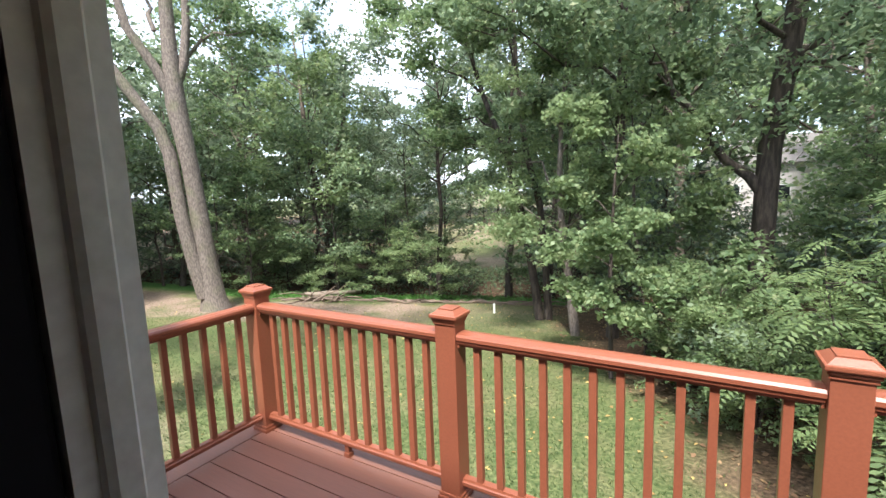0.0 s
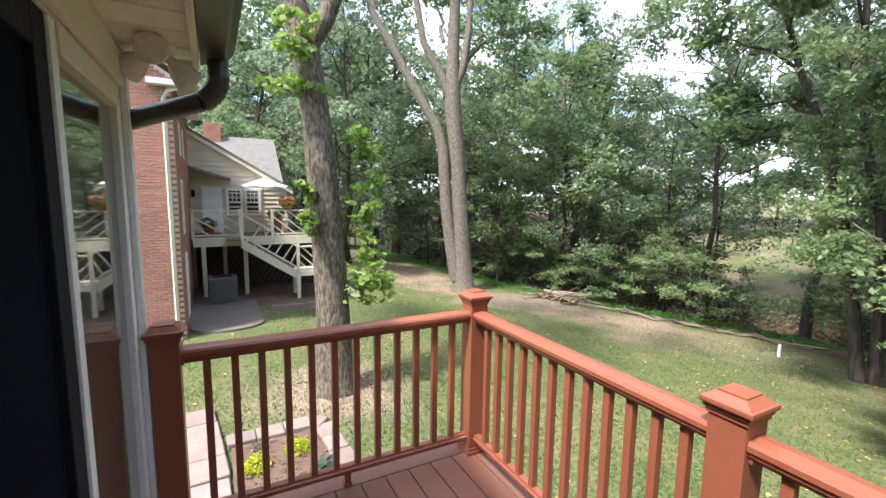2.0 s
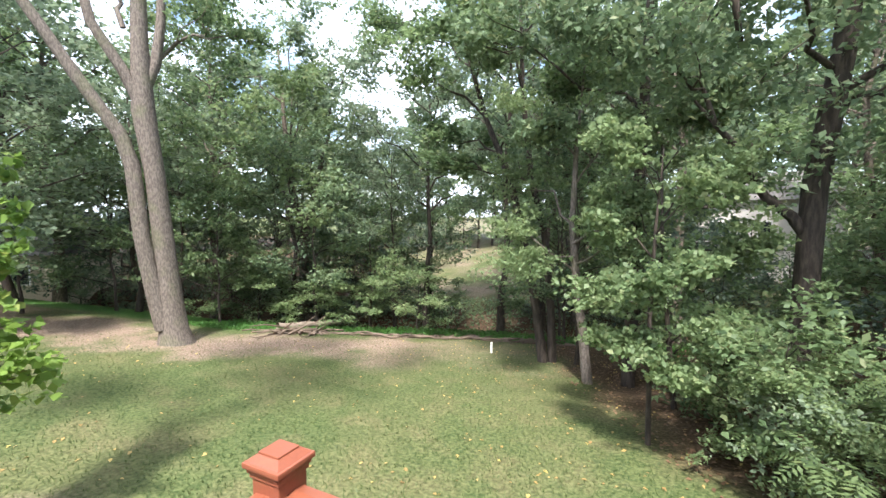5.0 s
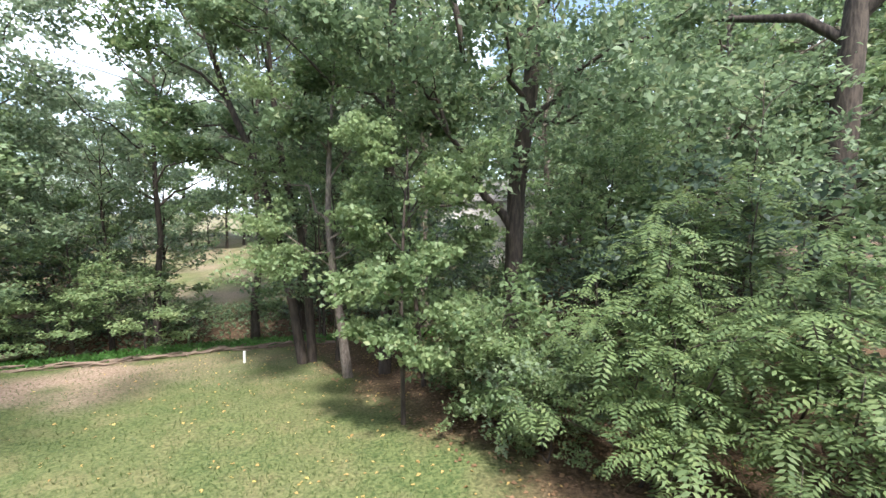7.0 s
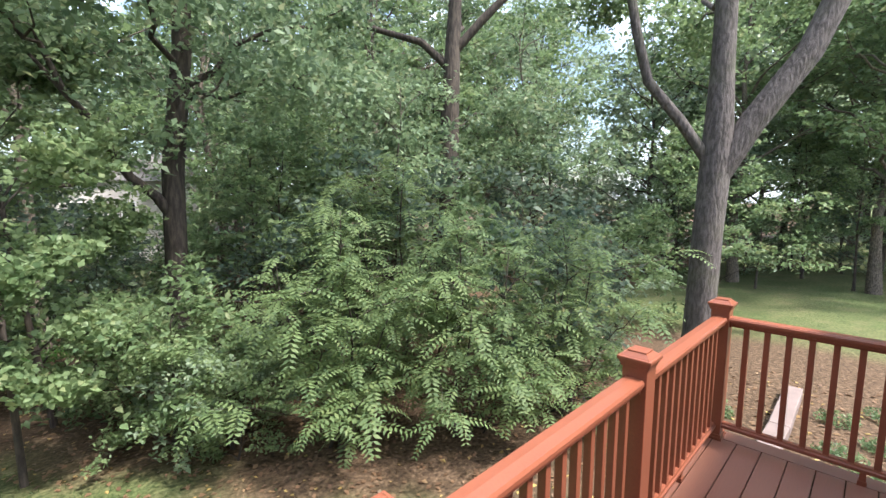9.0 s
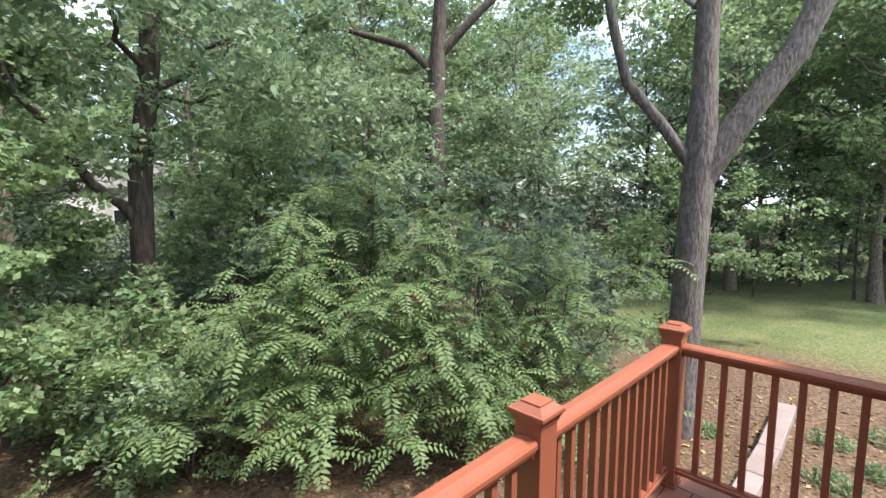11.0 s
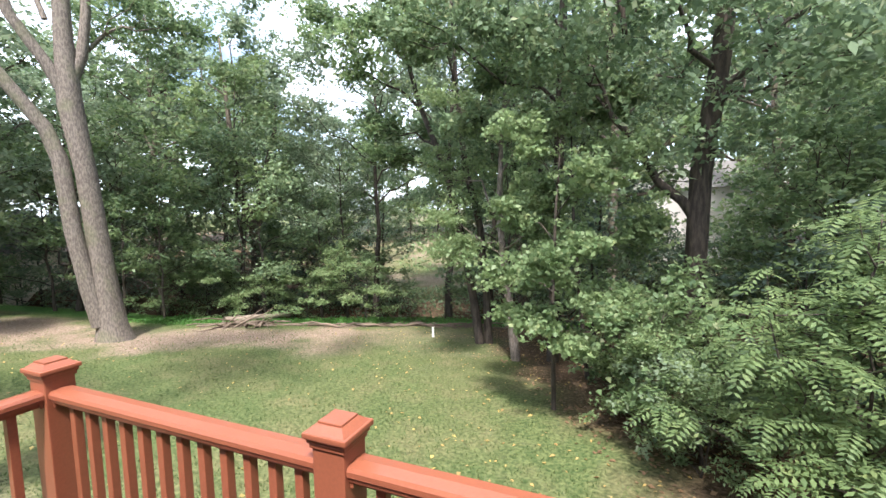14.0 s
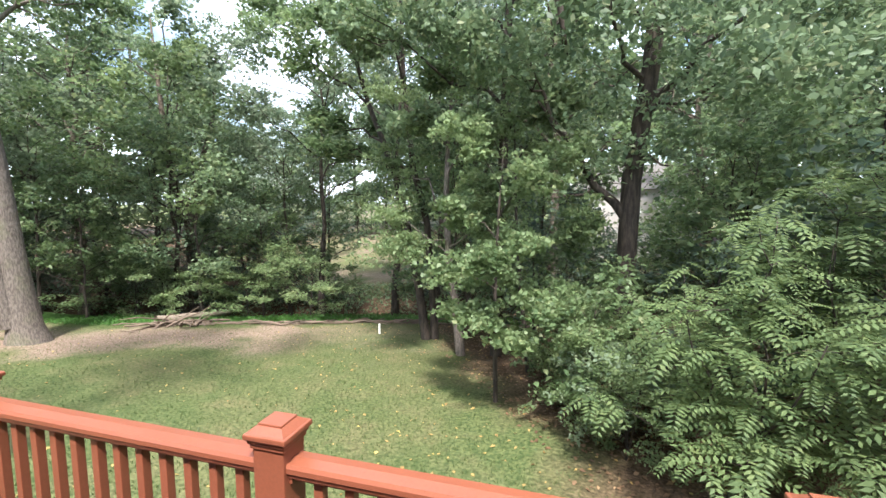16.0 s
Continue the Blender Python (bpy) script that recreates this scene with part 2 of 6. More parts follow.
def quads_object(name, quads, material, parent=None, label=""):
    """A mesh of loose four-cornered leaves: quads is an array (n, 4, 3)."""
    n = len(quads)
    me = bpy.data.meshes.new(name)
    me.vertices.add(n * 4)
    me.vertices.foreach_set("co", np.asarray(quads, dtype=np.float32).ravel())
    me.loops.add(n * 4)
    me.loops.foreach_set("vertex_index", np.arange(n * 4, dtype=np.int32))
    me.polygons.add(n)
    me.polygons.foreach_set("loop_start", np.arange(0, n * 4, 4, dtype=np.int32))
    me.materials.append(material)
    me.update(calc_edges=True)
    ob = new(name, me)
    if parent is not None:
        ob.parent = parent
    return tagged(ob, label)


def unit(v):
    return v / np.maximum(np.linalg.norm(v, axis=1, keepdims=True), 1e-6)


def leaf_quads(centres, size, rng, up=0.5, wide=0.55):
    """Pointed leaves, folded a little along the rib, at the centres."""
    n = len(centres)
    normal = unit(rng.normal(size=(n, 3)) + np.array((0, 0, up * 2.2)))
    along = unit(np.cross(normal, rng.normal(size=(n, 3))))
    along = unit(along + np.array((0, 0, -0.25)))
    side = unit(np.cross(normal, along))
    s = (size * rng.uniform(0.6, 1.3, n))[:, None]
    fold = normal * s * 0.12
    tip, base = centres + along * s * 0.5, centres - along * s * 0.5
    left = centres + side * s * wide * 0.5 + fold - along * s * 0.08
    right = centres - side * s * wide * 0.5 + fold - along * s * 0.08
    return np.stack([base, left, tip, right], axis=1)


def clump_points(centre, radius, count, rng, flat=0.55):
    """Places in a clump, denser towards its skin and layered in height."""
    d = unit(rng.normal(size=(count, 3)))
    r = radius * rng.uniform(0.25, 1.0, count) ** 0.5
    p = d * r[:, None] * np.array((1, 1, flat))
    return p + np.array(centre)


def spray_points(tip, radius, count, rng, flat):
    """A bough's end: a handful of small flat sprays round the tip, with gaps between them."""
    pads = 5
    out = []
    for k in range(pads):
        c = np.array(tip) + unit(rng.normal(size=(1, 3)))[0] * radius * rng.uniform(0.1, 0.95) * np.array((1, 1, flat * 0.9))
        out.append(clump_points(c, radius * rng.uniform(0.28, 0.5), max(1, count // pads), rng, 0.5))
    return np.concatenate(out)


def bent(a, b, rng, steps=5, wobble=0.08, sag=0.0):
    a, b = np.array(a, float), np.array(b, float)
    span = np.linalg.norm(b - a)
    out = []
    for i in range(steps + 1):
        f = i / steps
        p = a + (b - a) * f
        if 0 < i < steps:
            p = p + rng.normal(size=3) * span * wobble * 0.5
        p[2] += sag * span * math.sin(f * math.pi)
        out.append(tuple(p))
    return out


# ---- ground ----
def bank_line(x):
    """The top of the creek's near bank."""
    return 16.4 + (0.62 if x < -7 else 0.22) * (x + 7) if x > -16 else 10.82 + 0.15 * (x + 16)


def wood_edge(x, y):
    """How far, in metres, a place lies inside the wood right of the lawn."""
    return (x + 1.3) * 0.80 + (y - 11.5) * 0.48


def ground_z(x, y):
    z = -2.35 - 0.08 * max(0.0, min(y - 0.5, 22)) - 0.008 * max(-25, min(x, 14))
    d = (y - bank_line(x)) * 0.86
    if d > 0:
        z -= 0.10 * min(d, 3.2)
    if 2.8 < d < 6.8:
        z -= 0.95 * math.sin((d - 2.8) / 4.0 * math.pi)
    if d > 6.8:
        z += 0.5 * min(1, (d - 6.8) / 4) + 0.055 * max(0, min(d, 48) - 12)
    return z + 0.05 * noise.noise((x * 0.35, y * 0.35, 0)) + 0.16 * noise.noise((x * 0.06, y * 0.06, 3))


def axis_steps(near0, near1, fine, far):
    s = list(np.arange(near0, near1 + fine, fine))
    step, lo, hi = fine, near0, near1
    while hi < far:
        step *= 1.25
        lo, hi = lo - step, hi + step
        s = [lo, *s, hi]
    return s


def make_ground():
    xs, ys = axis_steps(-20, 14, 0.35, 900), axis_steps(-6, 24, 0.35, 900)
    verts = [(x, y, ground_z(x, y)) for y in ys for x in xs]
    w = len(xs)
    faces = [(j * w + i, j * w + i + 1, (j + 1) * w + i + 1, (j + 1) * w + i) for j in range(len(ys) - 1) for i in range(w - 1)]
    ob = mesh_object("ground", verts, faces, GROUND)
    zone = ob.data.attributes.new("zone", "FLOAT_COLOR", "POINT")
    vals = []
    for x, y, z in verts:
        d = (y - bank_line(x)) * 0.86
        wob = 0.9 * noise.noise((x * 0.5, y * 0.5, 7)) + 0.5 * noise.noise((x * 1.4, y * 1.4, 2))
        bare = max(0, min(1, (2.5 - abs(d + 2.2) + wob * 3.2) / 2.0)) * 0.92 * max(0.25, min(1, (-4.5 - x) / 4)) if x < 0 else 0
        bare = max(bare, max(0, min(1, 1 - (math.hypot(x + 6.2, y - 0.6) - 0.8 + wob * 0.5))) * 0.8)
        litter = max(0, min(1, (wood_edge(x, y) + wob) / 1.4))
        if d > 2.9:
            litter = max(litter, min(1, (d - 2.9) / 0.8))
        if d > 8 and 14 < math.degrees(math.atan2(1.8 - x, y + 1.1)) < 33:
            litter *= max(0.0, 1 - (d - 8) / 3)
        # far clearings: sunlight on the grass painted in with the pale earth tone
        if d > 10.5 and (14 < math.degrees(math.atan2(1.8 - x, y + 1.1)) < 33 or -14 < math.degrees(math.atan2(1.8 - x, y + 1.1)) < 0):
            bare = max(bare, max(0, min(0.75, 0.35 + wob)))
        if d > 6.5 and -14 < math.degrees(math.atan2(1.8 - x, y + 1.1)) < 0:
            litter *= max(0.0, 1 - (d - 6.5) / 3)
        if d > 40:
            litter *= max(0.0, 1 - (d - 40) / 15)
        if x > 16.5 and y < 9:
            litter *= max(0, 1 - (x - 16.5) / 1.5)
        lush = max(0, min(1, 1.6 - abs(d - 1.7) / 1.0))
        vals += [bare, litter, lush, 1]
    zone.data.foreach_set("color", vals)
    return tagged(ob, "sloping back yard of mown grass, bare earth and leaf litter", "ground", kind="structure")


def ground_material():
    m, n, l, b = nodes_of("yard_ground")
    at = n.new("ShaderNodeAttribute")
    at.attribute_name = "zone"
    sp = n.new("ShaderNodeSeparateColor")
    l.new(at.outputs["Color"], sp.inputs["Color"])
    broad = noise_of(n, l, 0.32, 4)
    mid = noise_of(n, l, 1.3, 9)
    fine = noise_of(n, l, 14, 9)
    grit = noise_of(n, l, 110, 4)
    grass = ramp_of(n, l, mid, [(0.32, (0.052, 0.088, 0.028)), (0.50, (0.092, 0.122, 0.046)), (0.66, (0.215, 0.172, 0.098))])
    grass = mixed(n, l, 0.5, grass, ramp_of(n, l, broad, [(0.42, (0.058, 0.100, 0.030)), (0.60, (0.165, 0.150, 0.074))]))
    grass = mixed(n, l, 0.58, grass, ramp_of(n, l, fine, [(0.34, (0.028, 0.046, 0.016)), (0.66, (0.172, 0.184, 0.080))]))
    earth = ramp_of(n, l, fine, [(0.3, (0.150, 0.104, 0.078)), (0.55, (0.285, 0.210, 0.165)), (0.75, (0.390, 0.305, 0.245))])
    leaf = ramp_of(n, l, fine, [(0.3, (0.045, 0.030, 0.020)), (0.55, (0.115, 0.075, 0.048)), (0.72, (0.205, 0.138, 0.090))])
    leaf = mixed(n, l, ramp_of(n, l, grit, [(0.55, (0, 0, 0)), (0.66, (0.468, 0.468, 0.528))]), leaf, (0.187, 0.125, 0.084))
    lush = ramp_of(n, l, fine, [(0.3, (0.035, 0.090, 0.022)), (0.7, (0.090, 0.190, 0.045))])
    edge = n.new("ShaderNodeMath")
    edge.operation = "MULTIPLY_ADD"
    l.new(mid, edge.inputs[0])
    edge.inputs[1].default_value, edge.inputs[2].default_value = 1.2, -0.6
    def soft(channel):
        a = n.new("ShaderNodeMath")
        a.operation, a.use_clamp = "ADD", True
        l.new(sp.outputs[channel], a.inputs[0])
        k = n.new("ShaderNodeMath")
        k.operation = "MULTIPLY"
        l.new(edge.outputs[0], k.inputs[0])
        pk = n.new("ShaderNodeMath")
        pk.operation = "PINGPONG"
        l.new(sp.outputs[channel], pk.inputs[0])
        pk.inputs[1].default_value = 0.5
        l.new(pk.outputs[0], k.inputs[1])
        l.new(k.outputs[0], a.inputs[1])
        return a.outputs[0]
    # red zone: bare earth near by, painted sunlight in the far clearings
    col = mixed(n, l, soft("Red"), grass, earth)
    col = mixed(n, l, soft("Blue"), col, lush)
    col = mixed(n, l, soft("Green"), col, leaf)
    l.new(col, b.inputs["Base Color"])
    b.inputs["Roughness"].default_value = 0.95
    b.inputs["Specular IOR Level"].default_value = 0.15
    bumped(n, l, b, fine, 0.9, 0.05)
    return m


GROUND = ground_material()
make_ground()

# ---- our house ----
WALL_Y, WALL_IN = -1.70, -1.88
DOOR0, DOOR1, HEAD = 2.20, 3.15, 2.0


def house_wall():
    bm = bmesh.new()
    box(bm, -0.02, 0.045, WALL_IN, WALL_Y, -2.6, HEAD + 0.16)          # corner pier
    box(bm, 0.045, 7.0, WALL_IN, WALL_Y, -2.6, -0.02)                   # below the floor
    box(bm, 0.045, DOOR1 + 0.06, WALL_IN, WALL_Y, HEAD + 0.002, HEAD + 0.16)
    box(bm, DOOR1 + 0.06, 7.0, WALL_IN, WALL_Y, -0.018, HEAD + 0.16)
    tagged(part("wall_south", bm, CREAM), "cream painted house wall behind the deck", "wall", kind="structure")
    tagged(part("wall_side", boxed(-0.02, 0.13, -9.0, WALL_IN - 0.002, -2.6, HEAD + 0.16), CREAM), "cream side wall of the house", "wall", kind="structure")
    tagged(part("wall_far_side", boxed(6.85, 7.0, -9.0, WALL_IN - 0.002, -2.6, HEAD + 0.16), CREAM), "cream end wall of the house", "wall", kind="structure")
    tagged(part("wall_inner", boxed(0.13, 6.85, -5.2, -5.05, -0.018, HEAD + 0.16), PLASTER), "plain painted wall inside the room", "wall", kind="structure")
    tagged(part("floor", boxed(0.13, 6.85, -5.05, WALL_IN - 0.002, -0.10, -0.02), INFLOOR), "dark wooden floor inside the room", "floor", kind="structure")
    tagged(part("ceiling", boxed(0.13, 6.85, -5.05, WALL_IN - 0.002, HEAD + 0.165, HEAD + 0.20), PLASTER), "plain painted ceiling inside the room", "ceiling", kind="structure")
    # roof slopes back from the eave
    bm = prism(bmesh.new(), [(-1.42, HEAD + 0.27), (-1.42, HEAD + 0.33), (-5.4, HEAD + 2.6), (-9.2, HEAD + 0.4), (-9.2, HEAD + 0.3), (-5.4, HEAD + 2.5)], "x", -0.05, 7.1)
    tagged(part("roof", bm, SHINGLE), "grey shingle roof over the house", "roof", kind="structure")


def trim_board(name, bm, material, label):
    return tagged(part(name, bm, material), label, "trim", kind="structure")


house_wall()
SOFFIT = HEAD + 0.165


def make_soffit():
    ob = empty("soffit", (0, 0, 0), "cream ribbed vinyl soffit under the eave", "soffit", kind="structure")
    w, x = 0.20, -0.04
    while x < 6.9:
        bm = prism(bmesh.new(), [(x, SOFFIT + 0.008), (x + 0.008, SOFFIT), (x + w - 0.012, SOFFIT), (x + w - 0.004, SOFFIT + 0.008), (x + w - 0.004, SOFFIT + 0.014), (x, SOFFIT + 0.014)], "y", WALL_Y + 0.002, -1.44)
        part("panel", bm, CREAM, ob)
        x += w
    part("j_channel", boxed(-0.04, 7.0, WALL_Y + 0.001, WALL_Y + 0.022, SOFFIT - 0.014, SOFFIT - 0.001), CREAM, ob)
    part("fascia", boxed(-0.05, 7.0, -1.44, -1.415, SOFFIT - 0.03, SOFFIT + 0.12, bevel=0.004), CREAM, ob)
    part("rake_board", boxed(-0.055, -0.042, WALL_Y, -1.415, SOFFIT - 0.02, SOFFIT + 0.12), CREAM, ob)


def make_gutter():
    ob = empty("gutter", (0, -1.35, SOFFIT), "dark brown metal gutter along the eave with a corrugated downspout elbow", "gutter")
    z = 0.0
    out = [(-0.062, 0.0), (0.03, -0.0), (0.045, 0.03), (0.075, 0.06), (0.075, 0.12), (0.068, 0.12), (0.068, 0.064), (0.038, 0.034), (0.026, 0.006), (-0.056, 0.006), (-0.056, 0.12), (-0.062, 0.12)]
    part("trough", prism(bmesh.new(), out, "x", -0.06, 7.0), BROWNMETAL, ob)
    part("end_cap", prism(bmesh.new(), [(-0.062, 0), (0.03, 0), (0.045, 0.03), (0.075, 0.06), (0.075, 0.12), (-0.062, 0.12)], "x", -0.066, -0.0605), BROWNMETAL, ob)
    # elbow: ribbed bend, then a straight fall back to the wall
    pts, rad = [], []
    for i in range(15):
        a = i / 14 * radians(62)
        pts.append((0.02, 0.005 - 0.13 * (1 - math.cos(a)), 0.0 - 0.06 - 0.13 * math.sin(a)))
        rad.append(0.043 + (0.004 if i % 2 else 0))
    v, f = tube_data([(0.02, 0.005, 0.01), *pts], [0.043, *rad], 12)
    mesh_object("elbow", v, f, BROWNMETAL, ob)
    end = Vector(pts[-1])
    v, f = tube_data([tuple(end), (-0.05, -0.36, end.z - 0.10)], [0.040, 0.040], 12)
    mesh_object("offset_pipe", v, f, BROWNMETAL, ob)
    v, f = tube_data([(-0.05, -0.36, end.z - 0.08), (-0.065, -0.42, end.z - 0.2), (-0.07, -0.44, -3.9), (-0.07, -0.44, -4.35)], [0.041, 0.041, 0.041, 0.041], 12)
    mesh_object("downspout", v, f, BROWNMETAL, ob)
    return ob


def flood_lamp():
    ob = empty("flood_light", (0.14, -1.55, SOFFIT), "white twin-head outdoor flood light under the soffit", "outdoor light")
    bm = bmesh.new()
    bmesh.ops.create_cone(bm, cap_ends=True, segments=32, radius1=0.058, radius2=0.062, depth=0.03, matrix=Matrix.Translation((0, 0, -0.016)))
    part("base_plate", bm, WHITE, ob, smooth=False)
    for a, tilt in ((35, 50), (150, 60), (265, 75)):
        d = Matrix.Rotation(radians(a), 4, "Z") @ Matrix.Rotation(radians(tilt), 4, "X")
        profile = [(0.0, 0.016), (0.03, 0.018), (0.045, 0.03), (0.075, 0.045), (0.105, 0.055), (0.125, 0.056), (0.130, 0.05)]
        v, f = tube_data([(0, 0, -0.03 - s) for s, r in profile], [r for s, r in profile], 20)
        head = mesh_object("lamp_head", [tuple(d @ Vector(p)) for p in v], f, BULB, ob, "frosted bulb head")
        head.location = (0, 0, -0.01)


def door_set():
    # fixed glass side panel next to the corner
    ob = empty("window_1", (0, WALL_Y, 0), "tall fixed glass panel in a white frame beside the door", "window", kind="structure")
    x0, x1 = 0.045, 0.90
    fr = (("stile", boxed(x0 + 0.002, x0 + 0.08, -0.05, 0.002, -0.018, HEAD, bevel=0.004), WHITE), ("stile", boxed(x1 - 0.05, x1, -0.04, 0.002, -0.018, HEAD, bevel=0.004), WHITE),
          ("rail", boxed(x0 + 0.08, x1 - 0.05, -0.05, 0.008, HEAD - 0.075, HEAD, bevel=0.004), CREAM), ("rail", boxed(x0 + 0.08, x1 - 0.05, -0.05, 0.008, -0.018, 0.09, bevel=0.004), GREYTRIM))
    for nm, bm, mt in fr:
        part(nm, bm, mt, ob)
    pane = part("pane", boxed(x0 + 0.08, x1 - 0.05, -0.03, -0.022, 0.09, HEAD - 0.075), GLASS, ob)
    pane.visible_shadow = False
    # dark sliding panel
    ob = empty("door_1", (0, WALL_Y, 0), "dark framed sliding glass door panel, slid open", "door", kind="structure")
    x0, x1 = 0.902, DOOR0 - 0.08
    for nm, b in (("stile", (x0, x0 + 0.09)), ("stile", (x1 - 0.09, x1))):
        part(nm, boxed(b[0], b[1], -0.09, -0.005, -0.018, HEAD, bevel=0.004), BLACKFRAME, ob)
    part("rail", boxed(x0 + 0.09, x1 - 0.09, -0.09, -0.005, HEAD - 0.09, HEAD, bevel=0.004), BLACKFRAME, ob)
    part("rail", boxed(x0 + 0.09, x1 - 0.09, -0.09, -0.005, -0.018, 0.12, bevel=0.004), BLACKFRAME, ob)
    pane = part("pane", boxed(x0 + 0.09, x1 - 0.09, -0.030, -0.022, 0.12, HEAD - 0.09), SCREEN, ob)
    # door frame posts
    bm = prism(bmesh.new(), [(DOOR0 - 0.078, WALL_Y - 0.046), (DOOR0 - 0.012, WALL_Y - 0.046), (DOOR0 - 0.012, WALL_Y - 0.028), (DOOR0 - 0.004, WALL_Y - 0.026), (DOOR0, WALL_Y - 0.020), (DOOR0, WALL_Y - 0.002), (DOOR0 - 0.006, WALL_Y + 0.002), (DOOR0 - 0.010, WALL_Y + 0.020), (DOOR0 - 0.078, WALL_Y + 0.020)], "z", -0.018, HEAD)
    trim_board("screen_track", boxed(DOOR0 - 0.078, DOOR0 - 0.018, WALL_IN + 0.002, WALL_Y - 0.048, -0.018, HEAD, bevel=0.006), BLACKFRAME, "dark screen door track inside the jamb")
    trim_board("door_jamb", bm, WHITE, "pale grey moulded jamb of the door opening")
    trim_board("door_jamb", boxed(DOOR1, DOOR1 + 0.058, WALL_IN + 0.002, WALL_Y + 0.02, -0.018, HEAD, bevel=0.006), GREYTRIM, "pale grey moulded jamb of the door opening")
    trim_board("door_sill", boxed(DOOR0, DOOR1, WALL_IN + 0.004, WALL_Y - 0.004, -0.018, 0.004, bevel=0.003), GREYTRIM, "grey metal door sill")
    trim_board("corner_trim", boxed(-0.03, 0.043, WALL_Y + 0.002, WALL_Y + 0.026, -0.4, HEAD + 0.16, bevel=0.003), WHITE, "white corner board of the house wall")
    trim_board("frieze", boxed(0.045, 7.0, WALL_Y + 0.002, WALL_Y + 0.02, HEAD + 0.012, HEAD + 0.148, bevel=0.003), CREAM, "cream board over the door and window")


make_soffit()
make_gutter()
flood_lamp()
door_set()

# ---- deck ----
BAY = 1.524
POSTS = [(0, 0), (BAY, 0), (2 * BAY, 0), (3 * BAY, 0), (0, -1.61), (3 * BAY, -1.61)]


def make_deck():
    ob = empty("deck", (0, 0, 0), "raised deck floor of reddish brown composite boards", "deck", kind="structure")
    fr = bmesh.new()
    for a in ((-0.10, 4.67, 0.062, 0.098, -0.28, -0.027), (-0.10, -0.064, WALL_Y, 0.06, -0.28, -0.027), (4.634, 4.67, WALL_Y, 0.06, -0.28, -0.027)):
        box(fr, *a)
    x = 0.35
    while x < 4.6:
        box(fr, x, x + 0.04, WALL_Y + 0.002, 0.06, -0.26, -0.028)
        x += 0.4
    part("joists", fr, DEADWOOD, ob)
    for x, y in ((0.0, 0.02), (2.3, 0.02), (4.57, 0.02)):
        part("support_post", boxed(x - 0.07, x + 0.07, y - 0.1, y + 0.03, ground_z(x, y) - 0.2, -0.285, bevel=0.006), DEADWOOD, ob)
    part("fascia", boxed(-0.125, -0.102, WALL_Y + 0.01, 0.122, -0.3, -0.03, bevel=0.003), BOARD, ob)
    part("fascia", boxed(4.672, 4.695, WALL_Y + 0.01, 0.122, -0.3, -0.03, bevel=0.003), BOARD, ob)
    part("fascia", boxed(-0.10, 4.67, 0.1, 0.122, -0.3, -0.03, bevel=0.003), BOARD, ob)
    w, gap = 0.138, 0.006
    y = 0.125
    k = 0
    while y > WALL_Y + 0.02:
        y0 = max(y - w, WALL_Y + 0.012)
        a, b = (-0.13, 4.70) if k == 0 else (0.018, 4.554)
        part("board", boxed(a, b, y0, y, -0.026, 0.0, bevel=0.003), BOARD, ob)
        y -= w + gap
        k += 1
    for x0 in (-0.13, 4.56):
        part("board", boxed(x0, x0 + 0.142, WALL_Y + 0.012, 0.125 - w - gap, -0.026, 0.0, bevel=0.003), BOARD, ob)


RAILING = empty("deck_railing", (0, 0, 0), "terracotta composite deck railing with square balusters and capped posts", "railing")


def make_post(x, y):
    ob = empty("railing_post", (x, y, 0), "", "")
    ob.parent = RAILING
    h = 0.057
    part("sleeve", boxed(-h, h, -h, h, 0.0, 0.985, bevel=0.004), RAIL, ob)
    bm = boxed(-h - 0.014, h + 0.014, -h - 0.014, h + 0.014, 0.0, 0.022, bevel=0.004)
    box(bm, -h - 0.008, h + 0.008, -h - 0.008, h + 0.008, 0.021, 0.042, bevel=0.004)
    part("base_skirt", bm, RAIL, ob)
    bm = boxed(-h - 0.006, h + 0.006, -h - 0.006, h + 0.006, 0.955, 0.972, bevel=0.003)
    box(bm, -h - 0.012, h + 0.012, -h - 0.012, h + 0.012, 0.971, 0.988, bevel=0.004)
    box(bm, -h - 0.021, h + 0.021, -h - 0.021, h + 0.021, 0.987, 1.006, bevel=0.005)
    lo = [bm.verts.new((sx * (h + 0.012), sy * (h + 0.012), 1.006)) for sx, sy in ((-1, -1), (1, -1), (1, 1), (-1, 1))]
    hi = [bm.verts.new((sx * (h - 0.012), sy * (h - 0.012), 1.026)) for sx, sy in ((-1, -1), (1, -1), (1, 1), (-1, 1))]
    for i in range(4):
        bm.faces.new((lo[i], lo[(i + 1) % 4], hi[(i + 1) % 4], hi[i]))
    bm.faces.new(hi)
    box(bm, -h + 0.014, h - 0.014, -h + 0.014, h - 0.014, 1.022, 1.033, bevel=0.002)
    part("cap", bm, RAIL, ob)
    return ob


TOP_PROFILE = [(-0.020, 0.842), (0.020, 0.842), (0.026, 0.858), (0.040, 0.862), (0.042, 0.874), (0.048, 0.880), (0.048, 0.897), (0.040, 0.908), (0.0, 0.913), (-0.040, 0.908), (-0.048, 0.897), (-0.048, 0.880), (-0.042, 0.874), (-0.040, 0.862), (-0.026, 0.858)]
LOW_PROFILE = [(-0.026, 0.085), (0.026, 0.085), (0.030, 0.092), (0.030, 0.108), (0.022, 0.113), (0.018, 0.125), (-0.018, 0.125), (-0.022, 0.113), (-0.030, 0.108), (-0.030, 0.092)]


